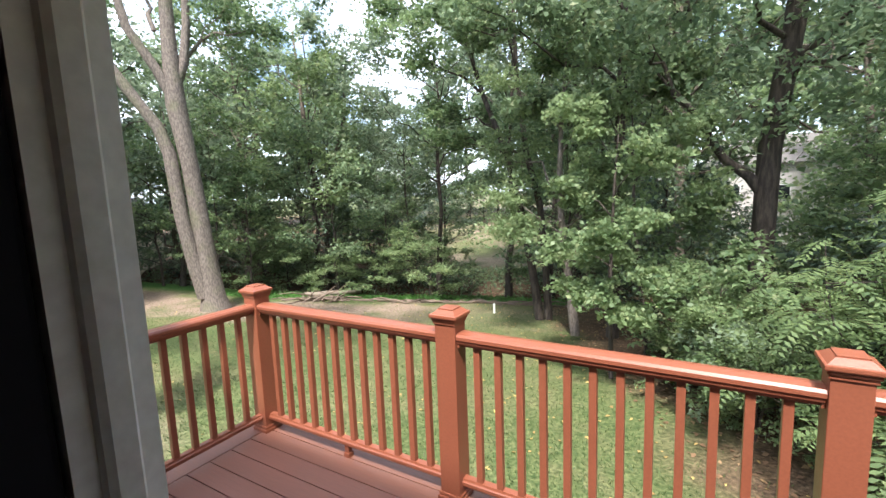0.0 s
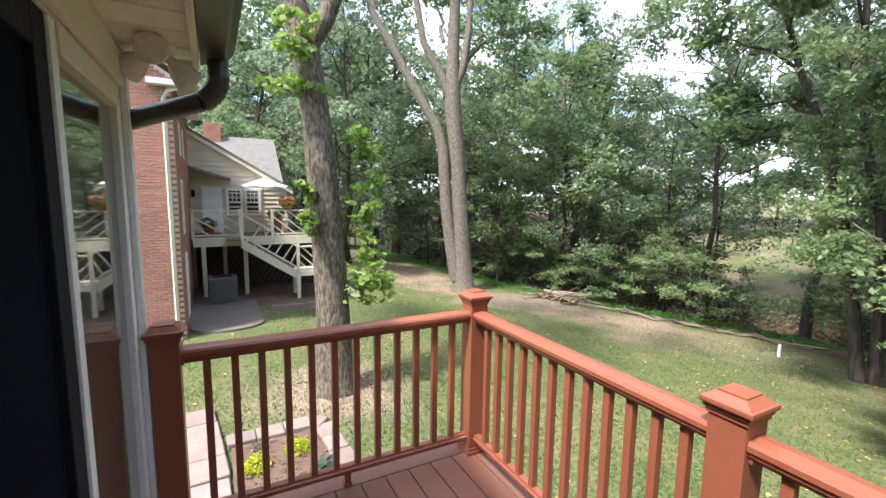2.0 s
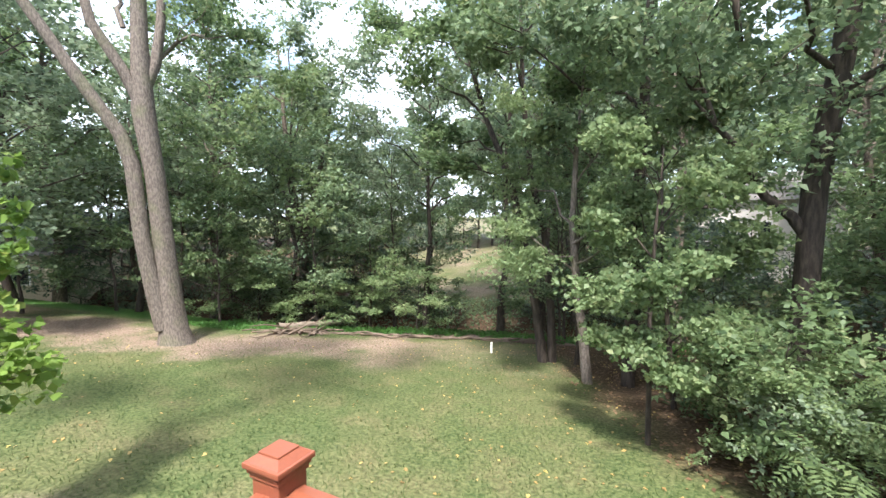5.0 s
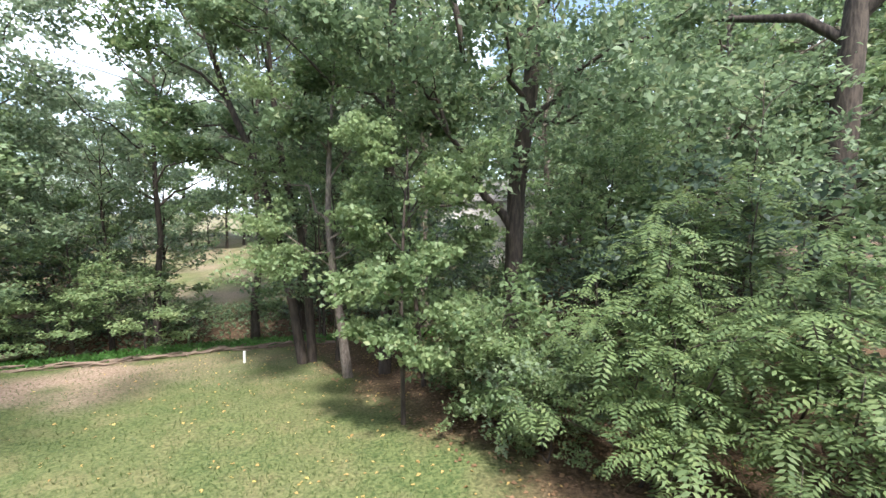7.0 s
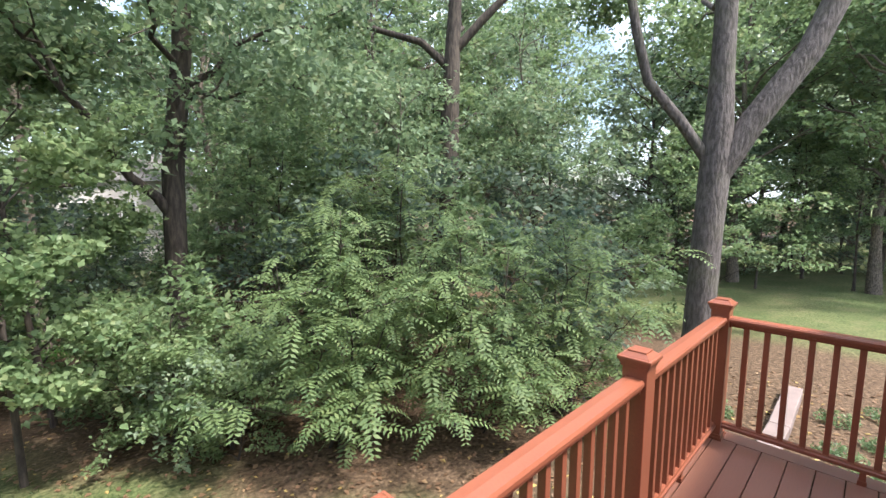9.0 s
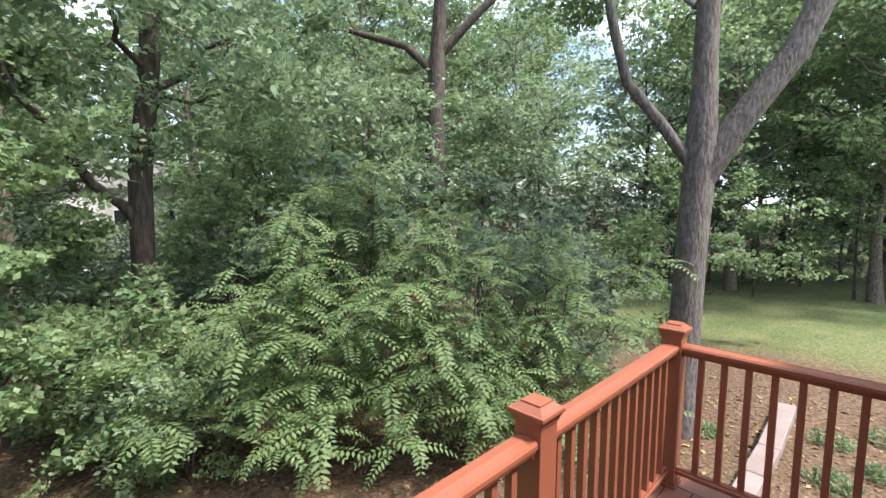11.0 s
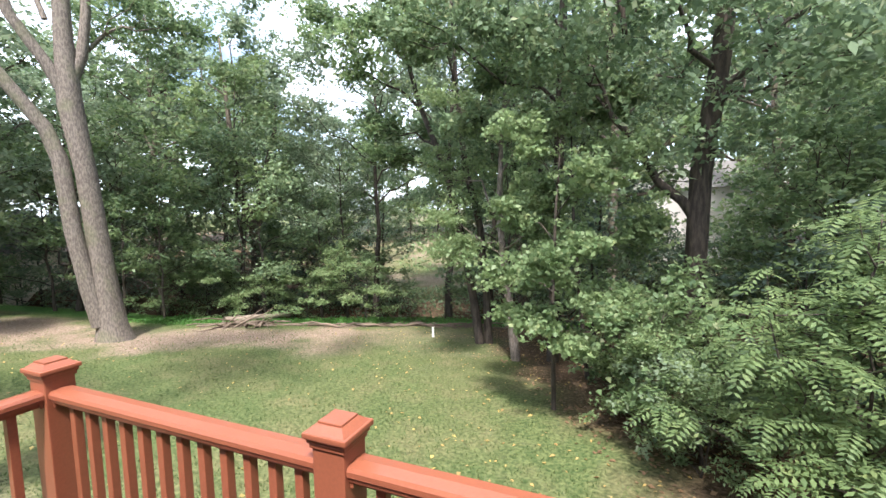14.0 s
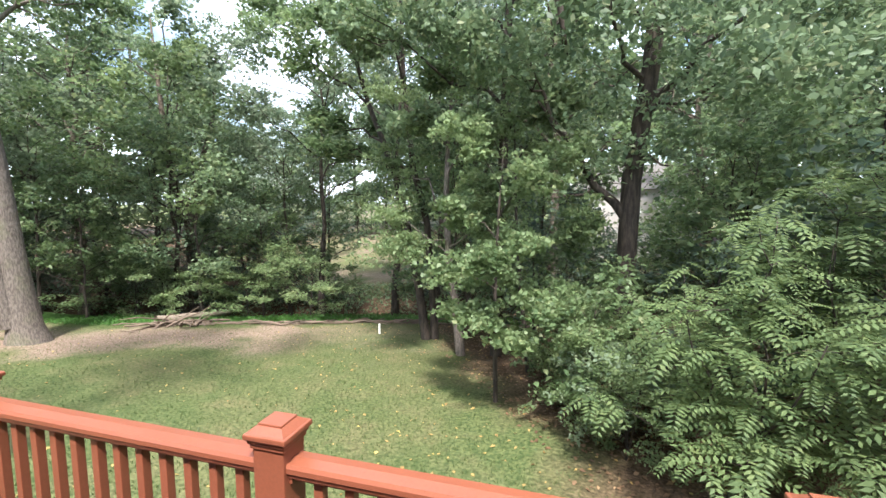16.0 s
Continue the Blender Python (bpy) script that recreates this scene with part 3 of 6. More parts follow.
def make_rail(length, turn, at, count):
    """A railing bay from one post's centre to the next, along x, turned and set at a post."""
    ob = empty("railing_panel", (0, 0, 0), "", "")
    ob.parent = RAILING
    a, b = 0.0575, length - 0.0575
    part("top_rail", prism(bmesh.new(), TOP_PROFILE, "x", a, b), RAIL, ob)
    part("bottom_rail", prism(bmesh.new(), LOW_PROFILE, "x", a, b), RAIL, ob)
    first = None
    for i in range(count):
        x = a + (b - a) * (i + 0.85) / (count + 0.7)
        if first is None:
            first = part("baluster", boxed(-0.0165, 0.0165, -0.0165, 0.0165, 0.118, 0.848, bevel=0.003), RAIL, ob)
            first.location.x = x
        else:
            o = new("baluster", first.data)
            o.parent, o.location = ob, (x, 0, 0)
    bm = boxed(length / 2 - 0.022, length / 2 + 0.022, -0.022, 0.022, 0.0, 0.03, bevel=0.003)
    box(bm, length / 2 - 0.016, length / 2 + 0.016, -0.016, 0.016, 0.028, 0.086)
    part("support_foot", bm, RAIL, ob)
    for s, x in ((1, a), (-1, b)):
        bm = boxed(x, x + s * 0.012, -0.034, 0.034, 0.838, 0.9, bevel=0.002)
        part("bracket", bm, RAIL, ob)
    ob.matrix_basis = Matrix.Translation((at[0], at[1], 0)) @ Matrix.Rotation(radians(turn), 4, "Z")
    return ob


make_deck()
for px, py in POSTS:
    make_post(px, py)
for i in range(3):
    make_rail(BAY, 0, (i * BAY, 0), 12)
make_rail(1.61, -90, (0, 0), 12)
make_rail(1.61, -90, (3 * BAY, 0), 12)


# ---- trees ----
def limb_set(rng, start, direction, length, radius, twigs, spread):
    """A limb with side twigs: its tubes and the places where leaves gather."""
    d = Vector(direction).normalized()
    end = np.array(start) + np.array(d) * length
    path = bent(start, end, rng, 5, 0.10, 0.05)
    tubes = [tube_data(path, [radius * (1 - 0.8 * i / 5) for i in range(6)], 5)]
    ends = [path[-1], path[4]]
    for k in range(twigs):
        i = rng.integers(2, 6)
        o = path[i]
        td = Vector((d.x + rng.normal() * spread, d.y + rng.normal() * spread, d.z * 0.6 + rng.normal() * spread * 0.6)).normalized()
        tl = length * rng.uniform(0.3, 0.6)
        te = np.array(o) + np.array(td) * tl
        tp = bent(o, te, rng, 3, 0.12)
        tubes.append(tube_data(tp, [radius * 0.38, radius * 0.28, radius * 0.18, radius * 0.06], 3))
        ends += [tp[-1], tp[2]]
    return tubes, ends


def grow(name, label, height, radius, seed, bark, leaves, leaf, count, crown_from=0.3, reach=0.32, limbs=14, lean=(0, 0), clump=1.0, flat=0.6, wide=0.55, at=(0, 0, 0), up=0.5, category="tree", group="", droop=0.0):
    """A whole tree: tapered trunk, limbs with twigs and a crown of separate leaves."""
    rng = np.random.default_rng(seed)
    ob = empty(name, at, label, category, group)
    top = (lean[0] * height, lean[1] * height, height)
    axis = bent((0, 0, -0.3), top, rng, 8, 0.016)
    rad = [radius * (1.35 if i == 0 else 1.05 - 0.95 * i / 8) for i in range(9)]
    tubes = [tube_data(axis, rad, 10, 0.06, rng)]
    tips = [axis[-1]]
    for k in range(limbs):
        f = crown_from + (0.97 - crown_from) * (k + rng.uniform(0, 0.9)) / limbs
        i = min(7, int(f * 8))
        g = f * 8 - i
        o = np.array(axis[i]) * (1 - g) + np.array(axis[i + 1]) * g
        a = k * 2.4 + rng.uniform(-0.5, 0.5)
        rise = 0.25 + 0.75 * f - droop
        ln = height * reach * (1.15 - 0.75 * abs(f - crown_from - 0.2)) * rng.uniform(0.7, 1.15)
        t, e = limb_set(rng, o, (math.cos(a), math.sin(a), rise), ln, radius * (0.5 - 0.35 * f), 4, 0.55)
        tubes += t
        tips += e
    v, f = join_data(tubes)
    mesh_object("trunk", v, f, bark, ob)
    each = max(3, count // len(tips))
    pts = np.concatenate([spray_points(p, clump * rng.uniform(0.7, 1.35), each, rng, flat) for p in tips])
    quads_object("crown", leaf_quads(pts, leaf, rng, up, wide), leaves, ob)
    return ob


def placed(ob, x, y, size=1.0, turn=0.0, sink=0.0):
    ob.matrix_basis = Matrix.LocRotScale((x, y, ground_z(x, y) - sink), Euler((0, 0, radians(turn))), (size,) * 3)
    return ob


def copied(ob, x, y, size, turn, sink=0.0):
    c = copy_thing(ob, Matrix.Identity(4))
    return placed(c, x, y, size, turn, sink)


EYE = (1.8, -1.1)


def polar(yaw, dist):
    """A place by its bearing from the middle of the deck (degrees left of straight out) and distance."""
    return EYE[0] - math.sin(radians(yaw)) * dist, EYE[1] + math.cos(radians(yaw)) * dist


FOREST = "tall green deciduous tree in the wood beyond the lawn"
kinds = [
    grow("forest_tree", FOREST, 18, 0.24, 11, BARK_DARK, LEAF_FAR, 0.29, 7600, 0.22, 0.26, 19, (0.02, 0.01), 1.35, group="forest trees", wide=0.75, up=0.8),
    grow("forest_tree", FOREST, 20, 0.28, 12, BARK_GREY, LEAF_MID, 0.29, 7600, 0.3, 0.24, 19, (-0.03, 0.0), 1.35, group="forest trees", wide=0.75, up=0.8),
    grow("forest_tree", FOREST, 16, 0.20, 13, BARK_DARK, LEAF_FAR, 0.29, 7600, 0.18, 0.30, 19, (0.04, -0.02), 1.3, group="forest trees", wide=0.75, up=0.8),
    grow("forest_tree", FOREST, 19, 0.25, 14, BARK_GREY, LEAF_DARK, 0.29, 7600, 0.28, 0.26, 19, (0.0, 0.03), 1.35, group="forest trees", wide=0.75, up=0.8),
    grow("forest_tree", FOREST, 17, 0.18, 15, BARK_DARK, LEAF_PALE, 0.27, 7600, 0.25, 0.22, 18, (-0.02, 0.02), 1.2, group="forest trees", wide=0.75, up=0.8),
]
distant = [
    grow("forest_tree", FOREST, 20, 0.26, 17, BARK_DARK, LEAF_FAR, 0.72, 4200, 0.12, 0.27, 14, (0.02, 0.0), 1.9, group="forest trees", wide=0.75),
    grow("forest_tree", FOREST, 18, 0.24, 18, BARK_DARK, LEAF_MID, 0.72, 4200, 0.10, 0.27, 14, (-0.02, 0.0), 1.9, group="forest trees", wide=0.75),
]
shrubs = [
    grow("shrub", "low leafy understory shrub by the creek", 2.6, 0.05, 21, BARK_DARK, LEAF_MID, 0.165, 2200, 0.12, 0.55, 12, (0.05, 0), 0.55, 0.5, group="creek shrubs", category="shrub", up=0.9),
    grow("shrub", "low leafy understory shrub by the creek", 3.2, 0.06, 22, BARK_DARK, LEAF_BLUE, 0.165, 2200, 0.15, 0.5, 12, (-0.05, 0.04), 0.6, 0.5, group="creek shrubs", category="shrub", up=0.9),
    grow("shrub", "low leafy understory shrub by the creek", 2.2, 0.05, 23, BARK_DARK, LEAF_FAR, 0.155, 2100, 0.1, 0.6, 11, (0.0, 0.05), 0.5, 0.45, group="creek shrubs", category="shrub", up=0.9),
]
young = [
    grow("young_tree", "slender young tree with spreading leafy branches", 7.5, 0.075, 31, BARK_DARK, LEAF_MID, 0.2, 4600, 0.2, 0.32, 14, (0.05, 0), 0.8, 0.45, group="young trees", up=0.8),
    grow("young_tree", "slender young tree with spreading leafy branches", 9, 0.09, 32, BARK_DARK, LEAF_DARK, 0.21, 4600, 0.22, 0.3, 14, (-0.04, 0.03), 0.9, 0.45, group="young trees", up=0.8),
]


def fill_forest():
    rng = np.random.default_rng(5)
    used = set()
    def put(kind_list, yaw, dist, size, sink=0.1):
        x, y = polar(yaw, dist)
        i = int(rng.integers(0, len(kind_list)))
        ob = kind_list[i]
        turn = rng.uniform(0, 360)
        if id(ob) not in used:
            used.add(id(ob))
            placed(ob, x, y, size, turn, sink)
        else:
            copied(ob, x, y, size, turn, sink)
    for dist, step, lo, hi in ((27, 9, -98, 80), (36, 6.5, -102, 92), (48, 6, -104, 104), (66, 5.5, -106, 112)):
        yaw = lo
        while yaw < hi:
            a, d = yaw + rng.uniform(-2, 2), dist * rng.uniform(0.9, 1.12)
            size = rng.uniform(0.95, 1.3) * (0.85 if dist < 30 else 1.0 if dist < 60 else 1.15)
            if 27 < a < 66:
                rise = rng.uniform(16, 25) if dist < 40 else rng.uniform(10, 16)
                size = d * math.tan(radians(rise)) / 16 + 0.12
            if 31 < a < 43:
                size = d * 0.17 / 17 + 0.1
            if (16 < a < 33 and dist < 30) or (13 < a < 37 and 30 < dist < 60) or -68 < a < -57 or (-14 < a < -1 and dist < 60):
                yaw += step
                continue
            put(kinds if dist < 60 else distant, a, d, size)
            yaw += step
    for yaw in range(-30, 92, 5):
        a = yaw + rng.uniform(-2, 2)
        if 17 < a < 29.5 or -14 < a < -1:
            continue
        put(young, a, rng.uniform(23, 30), rng.uniform(0.8, 1.2))
    for yaw in range(-12, 92, 3):
        a = yaw + rng.uniform(-2, 2)
        x, y = polar(a, 20)
        d = 18.5
        while True:
            x, y = polar(a, d)
            if (y - bank_line(x)) * 0.86 > 5.5 or d > 34:
                break
            d += 0.5
        if 16.5 < a < 29:
            continue
        put(shrubs, a, d + rng.uniform(0, 2), rng.uniform(0.7, 1.15))
    for yaw in np.arange(-24, 96, 3.2):
        a = yaw + rng.uniform(-1, 1)
        if 17 < a < 29 or -14 < a < -1:
            continue
        put(shrubs, a, rng.uniform(31, 43), rng.uniform(1.2, 1.9))
    for yaw in np.arange(14, 34, 1.8):
        put(young if rng.random() < 0.5 else shrubs, yaw, rng.uniform(56, 64), rng.uniform(1.2, 1.7) * 1.2)


fill_forest()
tall = grow("forest_tree", FOREST, 19, 0.2, 16, BARK_DARK, LEAF_FAR, 0.26, 9000, 0.42, 0.28, 15, (0.03, 0.0), 1.3, group="forest trees")
placed(tall, *polar(15.5, 26), 0.95, 40)
for i, (yaw, dist, s) in enumerate(((21.0, 22.5, 0.9), (30.5, 24, 0.85), (34.5, 25, 0.55), (12.0, 30, 1.0))):
    copied(tall, *polar(yaw, dist), s, i * 71)
for i, (yaw, dist, s, k) in enumerate(((-72, 27, 0.8, 0), (-76, 31, 1.0, 1), (-80, 26, 0.7, 0), (-84, 30, 0.9, 1), (-88, 27, 0.8, 0), (-92, 32, 1.0, 1), (-97, 28, 0.9, 0))):
    copied(young[k], *polar(yaw, dist), s, i * 97)
for i, (yaw, dist, s, k) in enumerate(((-71, 29, 1.3, 0), (-74, 33, 1.5, 1), (-79, 33, 1.4, 2), (-83, 34, 1.6, 0), (-87, 33, 1.5, 1), (-91, 35, 1.6, 2), (-95, 34, 1.5, 0))):
    copied(shrubs[k], *polar(yaw, dist), s, i * 97)


for i, yaw in enumerate((-71, -68.5, -66, -63.5, -61, -58.5, -56, -53.5)):
    copied(shrubs[i % 3], *polar(yaw, 41 + 3 * (i % 2)), 1.9 + 0.25 * (i % 3), i * 53)


for i, (yaw, dist) in enumerate(((-13, 33), (-10.5, 29), (-8, 34), (-5.5, 30), (-3, 33), (-1, 29))):
    copied(shrubs[i % 3], *polar(yaw, dist), 1.15 + 0.15 * (i % 3), i * 61)


def hero(name, label, at, stems, bark, leaves, leaf, count, seed, clump=1.0, flat=0.6, limbs=(), up=0.5, wide=0.55, sides=14, spots=()):
    """A tree with its own stems (points above the base, radii) and limbs (start, end, radius)."""
    rng = np.random.default_rng(seed)
    ob = empty(name, at, label, "tree")
    tips = [np.array(s) for s in spots]
    for k, (pts, radii) in enumerate(stems):
        v, f = tube_data(pts, radii, sides, 0.05, rng)
        mesh_object("trunk" if k == 0 else "stem", v, f, bark, ob)
    for a, b, r in limbs:
        ln = (Vector(b) - Vector(a)).length
        t, e = limb_set(rng, a, Vector(b) - Vector(a), ln, r, 5, 0.5)
        v, f = join_data(t)
        mesh_object("limb", v, f, bark, ob)
        tips += [np.array(p) for p in e]
    each = max(3, count // max(1, len(tips)))
    pts = np.concatenate([spray_points(p, clump * rng.uniform(0.7, 1.35), each, rng, flat) for p in tips])
    quads_object("crown", leaf_quads(pts, leaf, rng, up, wide), leaves, ob)
    return ob


def gpos(x, y):
    return (x, y, ground_z(x, y))


# the forked tree on the lawn's far left edge
def aside(*pairs):
    """Stem points from (sideways, height) pairs, in the plane square to the deck's line of sight."""
    return [(0.49 * u, 0.87 * u, z) for u, z in pairs]


hero("twin_stemmed_tree", "tall pale-barked twin-stemmed tree at the lawn's edge", gpos(-14.98, 8.70),
     [(aside((0.05, -0.4), (0.05, 0.0), (0.02, 0.5), (-0.05, 1.6), (-0.14, 3.2), (-0.34, 6.0), (-0.58, 8.3), (-0.6, 10.4), (-0.55, 13), (-0.5, 17), (-0.3, 21)), [0.80, 0.62, 0.50, 0.40, 0.345, 0.32, 0.36, 0.27, 0.22, 0.15, 0.05]),
      (aside((-0.25, 0.6), (-0.52, 1.9), (-0.82, 4.0), (-0.98, 6.4), (-1.3, 7.5), (-2.3, 9.1), (-3.2, 10.7), (-4.1, 12.2), (-4.5, 15.5)), [0.36, 0.29, 0.265, 0.25, 0.22, 0.19, 0.17, 0.15, 0.05]),
      (aside((-0.60, 8.4), (-1.1, 9.6), (-1.9, 11.0), (-2.3, 13.2), (-2.5, 16.5)), [0.22, 0.18, 0.16, 0.12, 0.05]),
      (aside((-0.6, 8.8), (-0.15, 10.0), (0.05, 11.4), (0.2, 14), (0.6, 17)), [0.2, 0.17, 0.15, 0.1, 0.05])],
     BARK_PALE, LEAF_MID, 0.20, 15000, 41, 1.15, 0.6,
     [((-0.4, -0.7, 10.0), (0.9, 2.2, 11.6), 0.10), ((-0.5, -0.9, 11), (-1.9, -0.6, 14.0), 0.10), ((-2.0, -3.5, 12.2), (-3.4, -5.4, 14.6), 0.10), ((-1.1, -2.0, 13.2), (-2.4, -1.6, 16.5), 0.09), ((-0.45, -0.8, 15), (1.4, 0.6, 17.4), 0.09), ((-0.1, -0.2, 14), (0.9, 2.4, 16.4), 0.08), ((-2.2, -3.9, 15.5), (-3.8, -4.8, 18), 0.08), ((-0.1, -0.2, 12.6), (0.5, 2.8, 13.6), 0.07), ((-0.45, -0.8, 16), (-0.2, -3.0, 18.4), 0.08)])

# the trunk near the deck with leafy shoots on its side
hero("lawn_tree", "thick grey-barked tree on the lawn with leafy side shoots", gpos(-6.2, 0.62),
     [([(0, 0, -0.4), (0, 0, 0.0), (0.0, 0.0, 0.5), (-0.02, -0.02, 1.6), (-0.08, -0.10, 3.6), (-0.20, -0.22, 5.4), (-0.32, -0.4, 6.9), (-0.55, -0.8, 8.3), (-0.8, -1.2, 11), (-0.9, -1.5, 15)], [0.62, 0.48, 0.38, 0.325, 0.29, 0.265, 0.26, 0.2, 0.16, 0.06]),
      ([(-0.30, -0.35, 6.5), (-0.18, 0.0, 7.1), (-0.06, 0.32, 8.0), (0.05, 0.6, 9.5), (0.0, 0.9, 13)], [0.17, 0.165, 0.155, 0.14, 0.06])],
     BARK_GREY, LEAF_MID, 0.17, 9000, 42, 1.2, 0.6,
     [((-0.8, -1.2, 11), (-3, -3, 13), 0.1), ((0.05, 0.6, 9.5), (1.0, 3.2, 12), 0.09), ((-0.9, -1.5, 14), (1.2, -2.0, 16.5), 0.08), ((0, 0.9, 12.5), (-1.8, 2.6, 15), 0.08), ((-0.85, -1.3, 12), (-2.6, 0.8, 14.6), 0.08)])


def shoots():
    """Fresh bright shoots along the lawn tree's trunk."""
    rng = np.random.default_rng(77)
    ob = empty("trunk_shoots", (-6.2, 0.62, ground_z(-6.2, 0.62)), "bright green leafy shoots sprouting from the lawn tree's trunk", "shoots")
    tubes, pts = [], []
    for z, side, out in ((1.9, 0.9, 0.75), (2.15, 0.8, 0.55), (2.5, 0.55, 0.5), (3.3, 0.5, 0.42), (3.8, 0.45, 0.5), (4.5, 0.5, 0.55), (4.9, 0.55, 0.45), (3.0, -0.1, 0.35), (3.6, -0.35, 0.3), (5.7, -0.55, 0.6), (6.2, -0.65, 0.6), (6.6, -0.6, 0.5)):
        s = 1 if side > 0 else -1
        o = (-0.05, s * 0.24, z)
        e = (0.25 + rng.uniform(-0.1, 0.2), s * (0.25 + out * 0.8), z + rng.uniform(0.05, 0.4))
        tubes.append(tube_data(bent(o, e, rng, 3, 0.1), [0.015, 0.012, 0.009, 0.004], 5))
        pts += [spray_points(e, out * 0.85, 85, rng, 0.95), spray_points((np.array(o) + np.array(e)) / 2, out * 0.6, 35, rng, 0.9)]
    for v, f in tubes:
        mesh_object("twig", v, f, BARK_GREY, ob)
    quads_object("foliage", leaf_quads(np.concatenate(pts), 0.145, rng, 0.6, 0.85), LEAF_BRIGHT, ob)


shoots()

# the big forked tree past the deck's right corner
hero("forked_tree", "large grey forked tree beside the deck's end", gpos(10.4, 1.6),
     [([(0, 0, -0.4), (0, 0, 0.0), (0, 0, 0.7), (0.05, 0.0, 2.0), (0.12, -0.02, 3.6), (0.22, -0.05, 5.2), (0.25, -0.03, 6.6), (0.3, 0.0, 9), (0.4, 0.1, 12), (0.4, 0.2, 16)], [0.50, 0.38, 0.31, 0.275, 0.26, 0.265, 0.20, 0.17, 0.14, 0.05]),
      ([(0.22, -0.1, 4.7), (0.45, -0.5, 5.6), (0.9, -1.2, 6.8), (1.15, -1.6, 8.0), (1.3, -1.75, 9.4), (1.5, -2.0, 12), (1.6, -2.2, 15)], [0.22, 0.23, 0.22, 0.21, 0.19, 0.14, 0.05]),
      ([(0.1, 0.1, 5.0), (-0.25, 0.5, 5.7), (-0.7, 0.95, 6.4), (-0.85, 1.15, 7.3), (-0.95, 1.3, 8.2), (-1.3, 1.8, 9.0), (-1.7, 2.3, 10.2)], [0.11, 0.10, 0.09, 0.085, 0.08, 0.06, 0.03])],
     BARK_SMOOTH, LEAF_MID, 0.15, 12000, 43, 1.1, 0.6,
     [((-1.3, 1.8, 9.0), (-2.6, 2.6, 9.4), 0.06), ((-0.95, 1.3, 8.2), (0.2, 2.2, 8.6), 0.05), ((0.3, 0, 9), (-1.4, 0.6, 11.6), 0.1), ((1.3, -1.75, 9.4), (3.2, -3.6, 10.6), 0.1), ((0.4, 0.1, 12), (2.4, 1.6, 13), 0.09), ((1.5, -2, 12), (-0.2, -3.6, 13.4), 0.09), ((0.25, 0, 8), (2.2, 1.0, 8.2), 0.07), ((1.3, -1.75, 9), (3.0, -0.6, 8.4), 0.06)])

# dark oak deep in the wood, right
hero("dark_oak", "dark-trunked oak rising above the thicket", gpos(12.6, 10.6),
     [([(0, 0, -0.3), (0, 0, 0), (0.05, 0, 4), (0.15, 0.05, 8), (0.3, 0.1, 10.5), (0.5, 0.1, 13), (0.5, 0.2, 17)], [0.6, 0.46, 0.38, 0.33, 0.28, 0.2, 0.06]),
      ([(0.3, 0.1, 10.2), (1.0, -0.8, 11.4), (1.9, -1.7, 12.6), (2.5, -2.3, 14)], [0.17, 0.15, 0.11, 0.04]),
      ([(0.25, 0.1, 9.6), (-0.5, 0.9, 10.6), (-1.6, 2.0, 11.0), (-2.6, 3.0, 11.4)], [0.15, 0.13, 0.1, 0.04])],
     BARK_DARK, LEAF_DARK, 0.17, 14000, 44, 1.25, 0.55,
     [((0.2, 0, 8.5), (-1.6, 2.2, 8.9), 0.07), ((0.3, 0.1, 10.8), (2.4, 1.6, 12.5), 0.09), ((-1.6, 2.0, 11), (-3.4, 2.4, 12), 0.07), ((1.9, -1.7, 12.6), (3.4, -1.2, 14), 0.07), ((0.4, 0.1, 12), (-1.6, -0.6, 14.5), 0.09), ((0.15, 0, 7.6), (1.8, -1.4, 8.2), 0.06), ((0.15, 0, 6.6), (-1.2, 1.6, 6.4), 0.05), ((0.1, 0, 6.0), (1.6, -1.8, 6.2), 0.05), ((0.1, 0, 7), (2, 1.4, 7.2), 0.05)])

